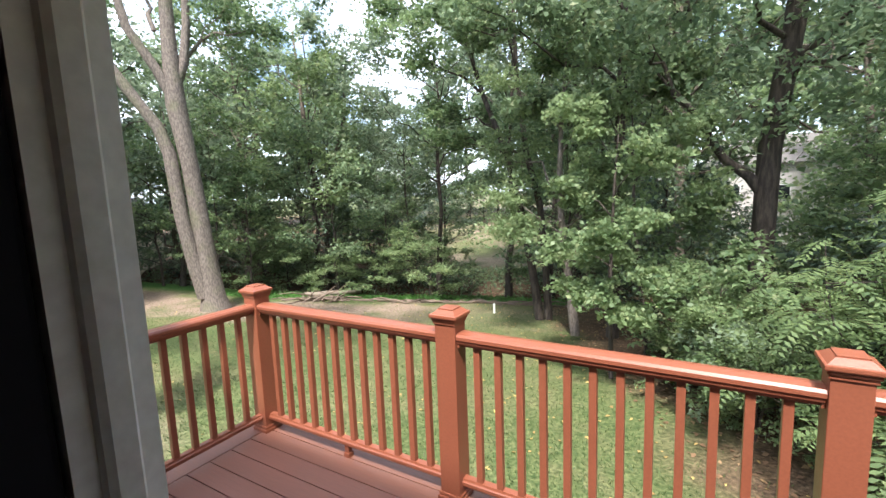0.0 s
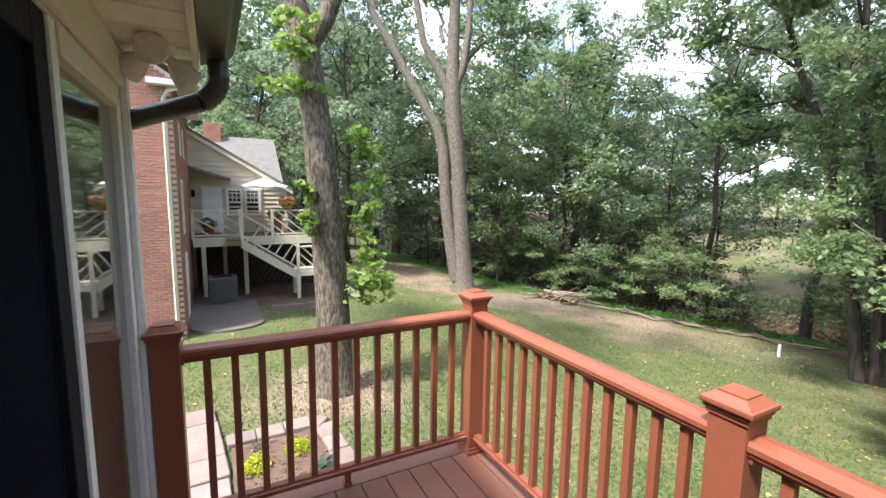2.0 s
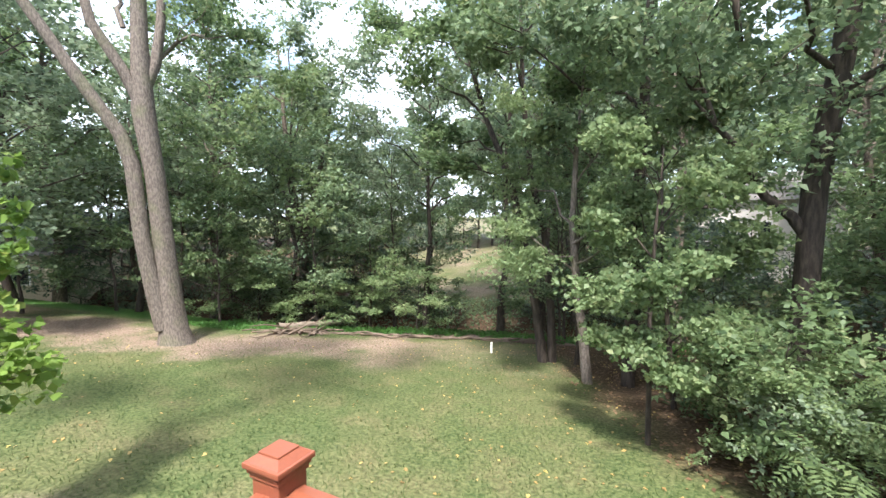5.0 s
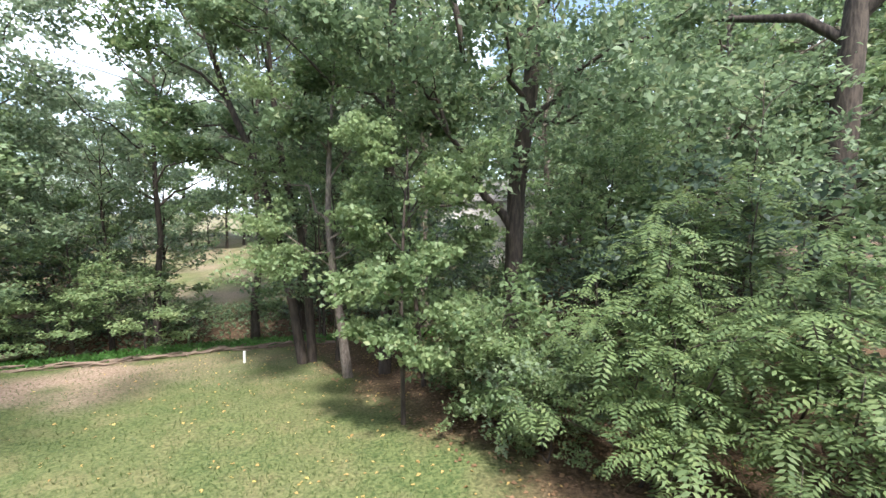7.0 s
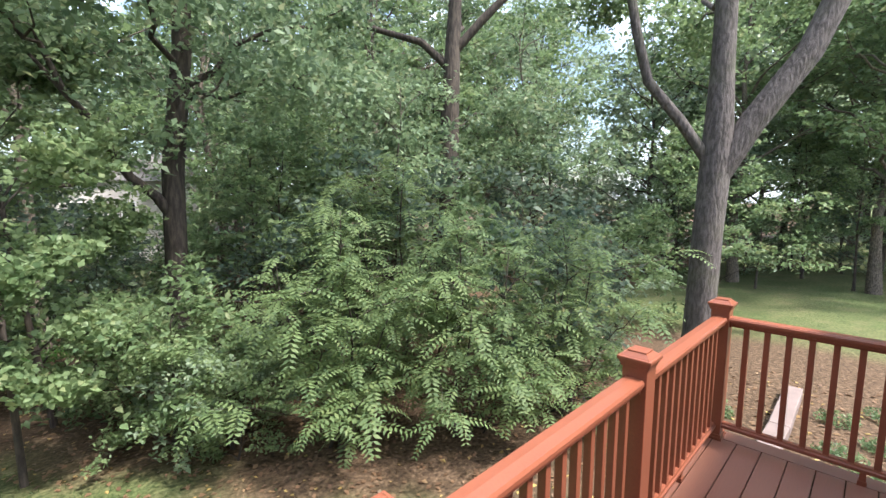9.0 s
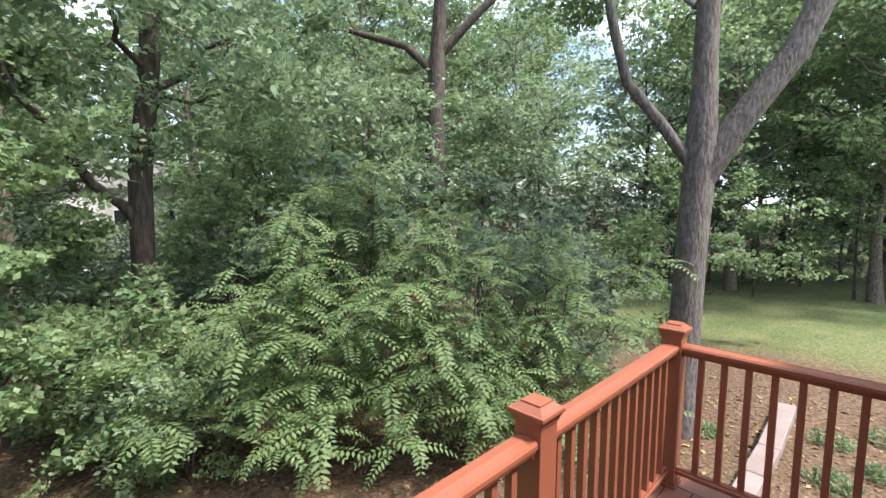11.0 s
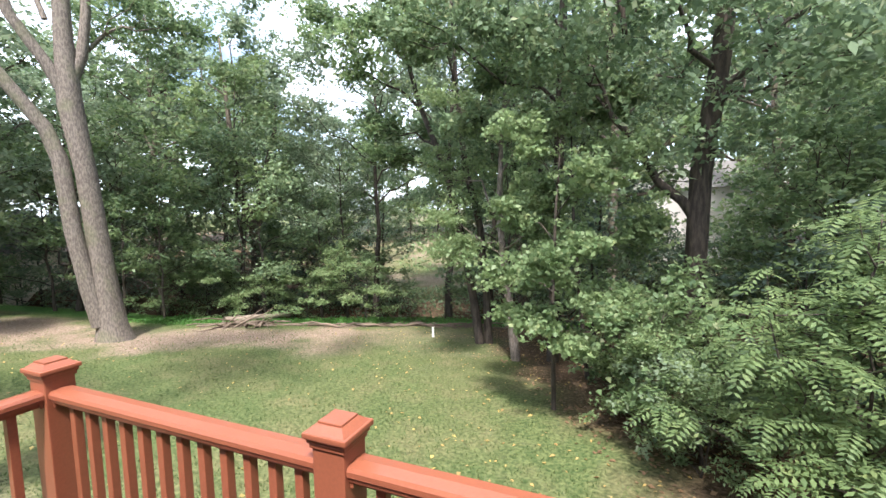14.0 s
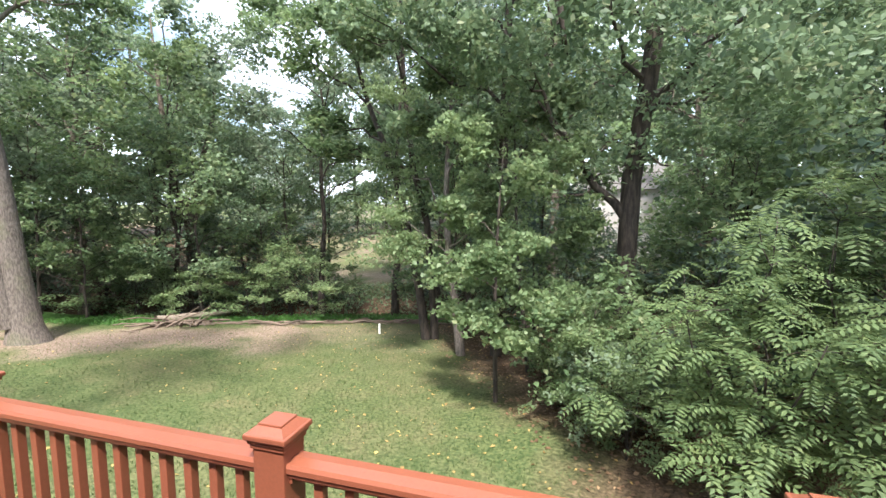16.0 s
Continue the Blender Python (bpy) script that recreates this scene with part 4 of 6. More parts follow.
# oak behind the maples
hero("grey_oak", "tall dark-trunked oak with spreading limbs behind the saplings", gpos(3.95, 11.6),
     [([(0, 0, -0.3), (0, 0, 0), (0, 0, 3), (0.05, 0.0, 5.6), (0.4, 0.0, 8.5), (0.55, 0.1, 11.5), (0.6, 0.1, 16), (0.6, 0.2, 20)], [0.40, 0.30, 0.255, 0.24, 0.22, 0.2, 0.15, 0.05]),
      ([(0.0, 0, 4.4), (-0.35, -0.1, 4.95), (-0.9, -0.3, 5.4), (-1.6, -0.6, 6.6), (-2.4, -0.8, 7.6)], [0.12, 0.12, 0.10, 0.08, 0.03])],
     BARK_DARK, LEAF_DARK, 0.19, 16000, 45, 1.5, 0.6,
     [((0.3, 0, 7.6), (3.4, -1.0, 9.6), 0.1), ((0.5, 0, 9.6), (-2.8, -1.4, 11.6), 0.1), ((0.55, 0.1, 11.5), (3.6, -2.0, 13.4), 0.1), ((0.6, 0.1, 14), (-2.6, -1.8, 16), 0.09), ((0.6, 0.1, 15), (3.0, 0.6, 17.6), 0.08), ((-1.6, -0.6, 6.6), (-3.4, -1.8, 8.6), 0.08), ((0.4, 0, 8), (-1.6, -3.4, 9.4), 0.08), ((0.5, 0, 10.4), (1.4, -3.6, 11.6), 0.08), ((0.3, 0, 7), (1.8, -2.8, 7.4), 0.06)],
     spots=[(0.2, -0.7, 6.4), (-0.3, -0.7, 7.6), (0.8, -0.6, 8.4), (0.3, -0.8, 9.6), (-0.7, -0.6, 5.8), (1.2, -0.6, 6.6), (-1.5, -0.9, 6.9), (0.9, -0.6, 10.6), (0.3, -1.5, 7.0), (0.7, -1.4, 8.0), (0.1, -1.6, 8.8), (0.8, -1.5, 9.6), (-0.4, -1.4, 6.6), (1.0, -1.3, 7.2)])

# birch-like pale sapling at the lawn's edge
hero("pale_trunk_tree", "slim pale-trunked tree leaning at the lawn's edge", gpos(-0.9, 12.5),
     [([(0, 0, -0.2), (0, 0, 0), (-0.15, 0.0, 1.4), (-0.4, 0.05, 3.2), (-0.55, 0.1, 4.8), (-0.5, 0.2, 7), (-0.3, 0.2, 9.5)], [0.22, 0.165, 0.135, 0.12, 0.10, 0.07, 0.02])],
     BARK_PALE, LEAF_PALE, 0.135, 13000, 46, 0.85, 0.7,
     [((-0.45, 0, 3.4), (-2.2, -0.3, 4.6), 0.04), ((-0.5, 0, 4.2), (1.3, -0.6, 5.4), 0.045), ((-0.55, 0.1, 4.8), (-2.4, 0.6, 6.4), 0.045), ((-0.5, 0.2, 6), (0.8, -0.8, 7.6), 0.04), ((-0.5, 0.2, 6.8), (-1.8, -0.8, 8.4), 0.04), ((-0.4, 0.2, 8), (0.6, 0.9, 9.6), 0.03), ((-0.4, 0, 3.6), (0.9, -0.8, 4.2), 0.035), ((-0.42, 0, 3.8), (-1.6, -1.0, 3.6), 0.03)], 0.4)

# young maple whose thin stem stands in the mulch
hero("maple_sapling", "young maple with a thin dark stem and broad light leaves", gpos(0.88, 8.65),
     [([(0, 0, -0.1), (0, 0, 0), (-0.02, 0, 1.2), (-0.05, 0.05, 2.6), (0.0, 0.1, 4.4), (0.1, 0.1, 6.0)], [0.07, 0.055, 0.05, 0.042, 0.03, 0.01])],
     BARK_DARK, LEAF_PALE, 0.125, 10500, 47, 0.46, 0.7,
     [((-0.03, 0, 1.6), (0.4, -0.6, 1.75), 0.02), ((-0.03, 0, 1.8), (-0.7, -0.4, 2.2), 0.02), ((-0.05, 0, 2.2), (0.9, -0.5, 2.5), 0.022), ((-0.05, 0, 2.7), (-1.1, -0.3, 3.1), 0.024), ((-0.03, 0, 3.2), (0.9, -0.5, 3.8), 0.022), ((0, 0.1, 3.8), (-0.9, 0, 4.5), 0.022), ((0, 0.1, 4.3), (0.7, -0.3, 5.2), 0.02), ((0.05, 0.1, 5), (-0.5, -0.4, 6.0), 0.016), ((-0.05, 0, 2.4), (-0.2, -1.0, 2.3), 0.02), ((0, 0, 3), (0.1, -1.0, 3.5), 0.02)], 0.4, 0.7)
hero("maple_sapling", "young maple with crowded light green leaves at the wood's edge", gpos(1.4, 11.3),
     [([(0, 0, -0.1), (0, 0, 0), (-0.2, 0, 2.0), (-0.4, 0, 4.0), (-0.5, 0, 7.0)], [0.08, 0.07, 0.06, 0.045, 0.015])],
     BARK_DARK, LEAF_PALE, 0.13, 12000, 48, 0.7, 0.7,
     [((-0.2, 0, 2), (1.2, -0.4, 2.2), 0.03), ((-0.25, 0, 2.6), (-1.0, -0.5, 3.2), 0.03), ((-0.35, 0, 3.4), (1.2, -0.3, 4.2), 0.03), ((-0.4, 0, 4), (-1.2, 0, 5.2), 0.03), ((-0.42, 0, 4.8), (0.9, -0.4, 6.0), 0.03), ((-0.45, 0, 5.6), (-1.4, -0.4, 7.0), 0.02), ((-0.45, 0, 6), (0.4, 0.3, 7.6), 0.02)], 0.4, 0.7)


# oak bough hanging into the middle of the view from above
hero("hanging_oak", "oak with dark lobed leaves hanging over the lawn's edge", gpos(0.2, 12.9),
     [([(0, 0, -0.3), (0, 0, 0), (0.1, 0, 4), (0.2, 0, 8), (0.3, 0, 12), (0.4, 0, 16)], [0.26, 0.2, 0.17, 0.14, 0.1, 0.04]),
      ([(0.35, 0, 13.6), (0.9, -1.4, 13.2), (1.35, -2.7, 12.2), (1.62, -3.3, 10.6), (1.9, -3.35, 9.4), (2.06, -3.3, 8.35)], [0.09, 0.085, 0.08, 0.075, 0.07, 0.05])],
     BARK_DARK, LEAF_DARK, 0.20, 12000, 49, 0.95, 0.6,
     [((0.1, 0, 6.4), (-2.2, -1.4, 7.6), 0.06), ((0.15, 0, 7.2), (1.9, -1.6, 8.0), 0.06), ((0.2, 0, 8), (-3.4, -1.2, 9.8), 0.07), ((0.2, 0, 8.6), (2.4, -2.0, 10.0), 0.06), ((0.25, 0, 10), (-2.6, -2.2, 11.6), 0.06), ((0.3, 0, 11), (2.2, -1.2, 12.8), 0.06), ((0.3, 0, 12), (-1.8, -0.6, 14.2), 0.05), ((0.2, 0, 9), (-0.8, -2.6, 9.4), 0.05)], 0.4)


# two dark stems leaning out over the creek
hero("leaning_tree", "dark twin-stemmed tree leaning out over the creek", gpos(-2.7, 14.3),
     [([(0, 0, -0.3), (0, 0, 0), (-0.25, 0, 1.8), (-0.75, 0.1, 4.2), (-1.3, 0.2, 6.4), (-2.4, 0.4, 8.9), (-3.4, 0.6, 12), (-3.9, 0.8, 15)], [0.24, 0.18, 0.15, 0.135, 0.12, 0.10, 0.07, 0.03]),
      ([(0.28, 0.2, -0.3), (0.28, 0.2, 0), (0.2, 0.2, 2), (-0.05, 0.3, 4.4), (-0.6, 0.3, 6.6), (-1.0, 0.5, 9.6), (-1.2, 0.6, 14)], [0.22, 0.17, 0.14, 0.125, 0.11, 0.09, 0.03])],
     BARK_DARK, LEAF_MID, 0.19, 15000, 50, 1.15, 0.5,
     [((-1.3, 0.2, 6.4), (-3.6, -0.6, 7.2), 0.05), ((-1.8, 0.3, 7.5), (-4.6, 0.6, 8.6), 0.05), ((-2.4, 0.4, 8.9), (-5.2, -0.8, 10.6), 0.06), ((-3, 0.5, 10.8), (-5.6, 0.4, 13), 0.05), ((-2.6, 0.4, 9.6), (-1.6, -1.8, 11.4), 0.05), ((-0.8, 0.4, 8), (1.0, -0.8, 9.4), 0.05), ((-1.0, 0.5, 9.6), (-2.2, -1.6, 12.4), 0.05), ((-1.1, 0.5, 11.6), (0.8, 0.4, 13.6), 0.05), ((-3.6, 0.7, 13.4), (-4.6, -1.0, 15.6), 0.05)], 0.9, 0.7)

# open-crowned tree past the creek, its trunk parting in two at eye height
def along_sight(*pairs):
    """Stem points from (sideways, height) pairs, square to the line of sight past the twin-stemmed tree."""
    return [(0.695 * u, 0.719 * u, z) for u, z in pairs]


hero("parted_tree", "tall tree past the creek with a trunk parting into two stems", gpos(*polar(45.3, 27)),
     [(along_sight((0.1, -0.3), (0.1, 0), (0.05, 3), (0, 5.3), (-0.5, 6.6), (-0.85, 8.6), (-1.0, 12), (-1.2, 15.5)), [0.42, 0.33, 0.29, 0.30, 0.2, 0.16, 0.11, 0.04]),
      (along_sight((0, 5.0), (0.3, 6.2), (0.75, 8.2), (1.4, 10.6), (1.7, 14)), [0.22, 0.19, 0.16, 0.11, 0.04])],
     BARK_GREY, LEAF_FAR, 0.24, 9000, 51, 1.25, 0.55,
     [(along_sight((-0.85, 8.6), (-3.4, 10.4)) + [0.07]), (along_sight((-0.9, 10), (0.6, 12.6)) + [0.06]), (along_sight((-1.0, 12), (-3.2, 14.4)) + [0.06]), (along_sight((0.75, 8.2), (2.8, 9.0)) + [0.06]), (along_sight((1.1, 9.6), (3.4, 11.6)) + [0.06]), (along_sight((1.4, 10.6), (0.4, 13.4)) + [0.05]), (along_sight((1.6, 12.6), (3.2, 14.8)) + [0.05]), (along_sight((-1.1, 13.6), (0.0, 16.6)) + [0.05])], 0.8, 0.75)


def frond_quads(base, heading, length, pairs, rng, droop=0.5):
    """One feather leaf: leaflets in pairs along a drooping rib."""
    h = np.array(heading) / np.linalg.norm(heading)
    side = np.cross(h, (0, 0, 1.0))
    side /= max(np.linalg.norm(side), 1e-6)
    out = []
    p = np.array(base, float)
    d = h.copy()
    step = length / pairs
    for i in range(pairs):
        f = i / (pairs - 1)
        d = d + np.array((0, 0, -droop * 1.6 / pairs))
        d /= np.linalg.norm(d)
        p = p + d * step
        ln = length * (0.27 - 0.13 * f) * (0.6 + 0.4 * min(1, f * 4)) * rng.uniform(0.9, 1.1)
        wd = ln * 0.37
        nrm = np.cross(side, d)
        for s in (1, -1):
            ax = side * s * 0.93 + d * 0.38 - nrm * 0.0 + np.array((0, 0, -0.22 + rng.normal() * 0.08))
            ax /= np.linalg.norm(ax)
            w = np.cross(ax, nrm)
            w /= max(np.linalg.norm(w), 1e-6)
            mid = p + ax * ln * 0.42
            out.append((p, mid + w * wd * 0.5, p + ax * ln, mid - w * wd * 0.5))
    return out


def feather_tree(label, at, stems, fronds, seed, length=0.55, leaves=None):
    """A many-stemmed sumac-like tree of feather leaves at the ends of bare stems."""
    rng = np.random.default_rng(seed)
    ob = empty("feather_leaf_tree", at, label, "tree", "feather-leaved thicket")
    tubes, quads = [], []
    for tip, r in stems:
        path = bent((rng.normal() * 0.15, rng.normal() * 0.15, -0.1), tip, rng, 6, 0.05)
        tubes.append(tube_data(path, [r * (1 - 0.75 * i / 6) for i in range(7)], 6))
        heads = [path[-1], path[5], path[4]]
        for k in range(4):
            i = int(rng.integers(2, 6))
            e = np.array(path[i]) + np.array((rng.normal() * 0.7, rng.normal() * 0.7, rng.uniform(0.0, 0.7)))
            tp = bent(path[i], e, rng, 3, 0.1)
            tubes.append(tube_data(tp, [r * 0.4, r * 0.3, r * 0.22, r * 0.1], 5))
            heads += [tp[-1], tp[2]]
        per = max(4, fronds // (len(stems) * len(heads)))
        for hd in heads:
            a0 = rng.uniform(0, 6.28)
            for k in range(per):
                a = a0 + k * 2.4
                b = np.array(hd) + rng.normal(size=3) * 0.10
                quads += frond_quads(b, (math.cos(a), math.sin(a), rng.uniform(-0.1, 0.75)), length * rng.uniform(0.7, 1.25), 9, rng, rng.uniform(0.4, 0.9))
    for v, f in tubes:
        mesh_object("stem", v, f, BARK_DARK, ob)
    quads_object("foliage", np.array(quads), leaves or LEAF_SUMAC, ob)
    return ob


FEATHER = "bushy feather-leaved tree crowding the yard's edge below the deck"
feather_tree(FEATHER, gpos(5.0, 6.0), [((-0.9, -0.9, 2.5), 0.03), ((-0.2, -0.9, 3.6), 0.035), ((0.3, 0.2, 4.2), 0.035), ((-0.8, 0.5, 3.4), 0.03), ((0.6, -1.1, 2.4), 0.03), ((-0.5, -1.6, 1.5), 0.025), ((0.2, -1.5, 2.9), 0.03)], 640, 61, 0.62)
feather_tree(FEATHER, gpos(6.9, 4.5), [((-0.8, -0.8, 2.6), 0.03), ((0.0, -0.9, 3.5), 0.035), ((0.4, 0.3, 4.1), 0.035), ((-0.6, 0.6, 3.5), 0.03), ((0.7, -1.1, 2.4), 0.03), ((-0.1, -1.5, 1.6), 0.025), ((-0.9, -0.2, 3.1), 0.03)], 640, 62, 0.62)
feather_tree(FEATHER, gpos(8.8, 3.6), [((-0.8, -0.6, 2.4), 0.03), ((0.0, -0.7, 3.3), 0.035), ((0.5, 0.4, 3.9), 0.035), ((-0.5, 0.7, 3.4), 0.03), ((0.6, -1.0, 2.2), 0.03), ((-0.2, -1.3, 1.5), 0.025)], 520, 63, 0.6)
feather_tree(FEATHER, gpos(7.2, 7.4), [((-0.9, -0.6, 4.1), 0.035), ((0.1, -0.6, 5.2), 0.04), ((0.6, 0.4, 5.6), 0.04), ((-0.7, 0.6, 4.9), 0.035), ((0.9, -0.7, 4.4), 0.035), ((-1.4, 0.2, 4.4), 0.035)], 620, 64, 0.75)
feather_tree(FEATHER, gpos(4.4, 8.6), [((-0.8, -0.6, 1.9), 0.03), ((0.1, -0.8, 2.5), 0.035), ((0.6, 0.3, 2.9), 0.035), ((-0.5, 0.6, 2.3), 0.03), ((0.8, -0.7, 2.4), 0.03)], 300, 65)


def thicket():
    """Broad-leaved bushes between the feather trees and the wood."""
    spots = ((2.9, 8.3, 1.0, 0), (3.6, 7.2, 0.75, 2), (2.9, 10.0, 0.85, 0), (2.3, 12.6, 1.2, 0), (5.9, 10.2, 1.1, 1), (8.6, 8.8, 1.6, 1), (10.3, 6.2, 1.4, 0), (9.9, 4.6, 1.1, 1), (6.6, 13, 1.7, 0), (11.8, 5.0, 1.2, 2), (1.4, 15, 1.4, 1), (9.8, 12, 1.8, 0), (14.5, 8.5, 1.7, 1), (16.5, 5.8, 1.3, 0))
    for i, (x, y, s, k) in enumerate(spots):
        copied(shrubs[k], x, y, s, i * 77)
    for i, (x, y, s, k) in enumerate(((6.9, 12.5, 0.9, 0), (9.5, 10.0, 0.9, 1), (14.5, 12.5, 1.1, 0), (16.5, 8.5, 1.0, 1), (18.0, 3.5, 0.8, 0), (8.0, 17.5, 1.1, 0), (12.0, 16.0, 1.2, 1), (-3.0, 19.5, 1.0, 0), (-1.6, 14.6, 0.8, 1))):
        copied(young[k], x, y, s, i * 131)


thicket()
pale_bush = grow("shrub", "pale green bush at the wood's edge", 2.4, 0.04, 24, BARK_DARK, LEAF_PALE, 0.11, 5200, 0.1, 0.5, 14, (-0.1, -0.1), 0.42, 0.6, category="shrub", up=0.9)
placed(pale_bush, 3.0, 7.9, 0.8, 20)
copied(pale_bush, 3.5, 6.7, 0.62, 140)
copied(pale_bush, 2.6, 9.6, 0.85, 250)
dogwood = grow("layered_shrub", "wide layered shrub with pale leaves overhanging the creek", 2.6, 0.05, 25, BARK_DARK, LEAF_PALE, 0.17, 5200, 0.25, 1.0, 13, (0.05, 0.0), 0.6, 0.22, category="shrub", up=1.6, droop=0.25)
placed(dogwood, -9.6, 17.2, 0.95, 0)
copied(dogwood, -12.6, 16.4, 0.8, 120)
copied(dogwood, -15.2, 15.6, 0.75, 240)
copied(dogwood, -17.6, 14.6, 0.9, 60)


# ---- neighbouring brick house ----
NX, NY = -10.7, -2.15          # its near corner
NZ = ground_z(NX, NY)


def brick_wall():
    """End wall facing our deck and the long wall facing the yard, laid in courses with a mortar back."""
    top = 4.4
    ob = empty("wall_brick_house", (0, 0, 0), "red brick walls of the neighbouring house", "wall", kind="structure")
    win = (NY - 2.33, NY - 1.47, -1.42, -0.26)
    bm = bmesh.new()
    box(bm, NX - 0.30, NX - 0.02, NY - 9.0, win[0], NZ - 0.4, top)
    box(bm, NX - 0.30, NX - 0.02, win[1], NY - 0.02, NZ - 0.4, top)
    box(bm, NX - 0.30, NX - 0.02, win[0], win[1], NZ - 0.4, win[2])
    box(bm, NX - 0.30, NX - 0.02, win[0], win[1], win[3], top)
    prism(bm, [(NY - 9.0, top), (NY - 0.02, top), (NY - 4.5, top + 3.0)], "x", NX - 0.30, NX - 0.02)
    part("mortar_back", bm, MORTAR, ob)
    bm = bmesh.new()
    holes = ((-13.1, -12.1, NZ, -0.25), (-12.75, -12.05, 0.35, 1.9), (-14.6, -14.0, 2.6, 3.5), (-13.0, -12.5, 2.6, 3.5))
    box(bm, -17.6, NX - 0.30, NY - 0.30, NY - 0.02, NZ - 0.4, top)
    part("mortar_back", bm, MORTAR, ob)
    L, H, G = 0.203, 0.060, 0.015
    # single bricks on the stretch of wall nearest our deck
    whole = bpy.data.meshes.new("brick")
    b = boxed(-0.02, 0.006, -L / 2, L / 2, -H / 2, H / 2)
    b.to_mesh(whole)
    b.free()
    whole.materials.append(BRICK)
    rest = []
    made = 0
    z, k = NZ + 0.1, 0
    rng = np.random.default_rng(3)
    while z < top + 2.9:
        y = NY - 0.02 - L / 2 - (0.1 if k % 2 else 0)
        while y - L / 2 > NY - 8.9:
            span = (top + 3.0 - z) / 3.0 * 4.4
            inside = z < top or abs(y - (NY - 4.5)) < span
            clear = not (win[0] - 0.06 < y < win[1] + 0.06 and win[2] - 0.05 < z < win[3] + 0.12)
            if inside and clear:
                if made < 290 and y > NY - 1.6 and z < 1.9:
                    o = new("brick", whole)
                    o.parent, o.location = ob, (NX - 0.006 + rng.uniform(-0.002, 0.003), y, z)
                    made += 1
                else:
                    rest.append((y, z, rng.uniform(-0.002, 0.003)))
            y -= L + G
        z += H + G
        k += 1
    verts, faces = [], []
    for y, z, d in rest:
        o = len(verts)
        x = NX + d
        verts += [(x, y - L / 2, z - H / 2), (x, y + L / 2, z - H / 2), (x, y + L / 2, z + H / 2), (x, y - L / 2, z + H / 2)]
        verts += [(x - 0.02, a[1], a[2]) for a in verts[o:o + 4]]
        faces += [(o, o + 1, o + 2, o + 3), (o, o + 4, o + 5, o + 1), (o + 3, o + 2, o + 6, o + 7), (o + 1, o + 5, o + 6, o + 2), (o, o + 3, o + 7, o + 4)]
    bricks = mesh_object("bricks", verts, faces, BRICK_MANY, ob, smooth=False)
    tagged(bricks, kind="stuff")
    verts, faces = [], []
    z, k = NZ + 0.1, 0
    while z < top:
        x = NX - L / 2 + (0.1 if k % 2 else 0) - 0.1
        while x > -17.5:
            if not any(a - 0.12 < x < c + 0.12 and d - 0.03 < z < e + 0.06 for a, c, d, e in holes):
                o = len(verts)
                y = NY + rng.uniform(-0.002, 0.003)
                verts += [(x + L / 2, y, z - H / 2), (x - L / 2, y, z - H / 2), (x - L / 2, y, z + H / 2), (x + L / 2, y, z + H / 2)]
                verts += [(a[0], y - 0.02, a[2]) for a in verts[o:o + 4]]
                faces += [(o, o + 1, o + 2, o + 3), (o, o + 4, o + 5, o + 1), (o + 3, o + 2, o + 6, o + 7), (o + 1, o + 5, o + 6, o + 2), (o, o + 3, o + 7, o + 4)]
            x -= L + G
        z += H + G
        k += 1
    tagged(mesh_object("bricks", verts, faces, BRICK_MANY, ob, smooth=False), kind="stuff")
    # windows and doors of the brick house
    w = empty("window_2", (NX, 0, 0), "white framed double-hung window low in the brick wall", "window", kind="structure")
    y0, y1, z0, z1 = win
    part("window_frame", box(boxed(-0.1, 0.012, y0, y0 + 0.07, z0, z1), -0.1, 0.012, y1 - 0.07, y1, z0, z1), WHITE, w)
    part("window_frame", box(boxed(-0.1, 0.012, y0 + 0.07, y1 - 0.07, z1 - 0.07, z1), -0.1, 0.012, y0 + 0.07, y1 - 0.07, z0, z0 + 0.06), WHITE, w)
    part("window_sill", boxed(-0.1, 0.06, y0 - 0.06, y1 + 0.06, z0 - 0.08, z0 - 0.002, bevel=0.006), WHITE, w)
    for i in range(1, 4):
        zz = z0 + 0.06 + (z1 - z0 - 0.13) * i / 4
        part("muntin", boxed(-0.07, -0.04, y0 + 0.07, y1 - 0.07, zz - 0.012, zz + 0.012), WHITE, w)
    for i in range(1, 4):
        yy = y0 + 0.07 + (y1 - y0 - 0.14) * i / 4
        part("muntin", boxed(-0.068, -0.046, yy - 0.008, yy + 0.008, z0 + 0.06, z1 - 0.07), WHITE, w)
    part("pane", boxed(-0.09, -0.082, y0 + 0.07, y1 - 0.07, z0 + 0.06, z1 - 0.07), DARKPANE, w)
    for (a, c, d, e), nm, lab, cat in zip(holes, ("door_2", "window_3", "window_4", "window_5"), ("white basement door in the brick wall", "tall white framed window in the brick wall", "small upper window in the brick wall", "small upper window in the brick wall"), ("door", "window", "window", "window")):
        w = empty(nm, (0, NY, 0), lab, cat, kind="structure")
        fr = bmesh.new()
        for bx in ((a, a + 0.09, d, e), (c - 0.09, c, d, e), (a + 0.09, c - 0.09, e - 0.09, e), (a + 0.09, c - 0.09, d, d + 0.08)):
            box(fr, bx[0], bx[1], -0.018, 0.012, bx[2], bx[3])
        part("window_frame", fr, WHITE, w)
        part("pane", boxed(a + 0.09, c - 0.09, -0.018, -0.008, d + 0.08, e - 0.09), DARKPANE if nm != "door_2" else WHITE, w)
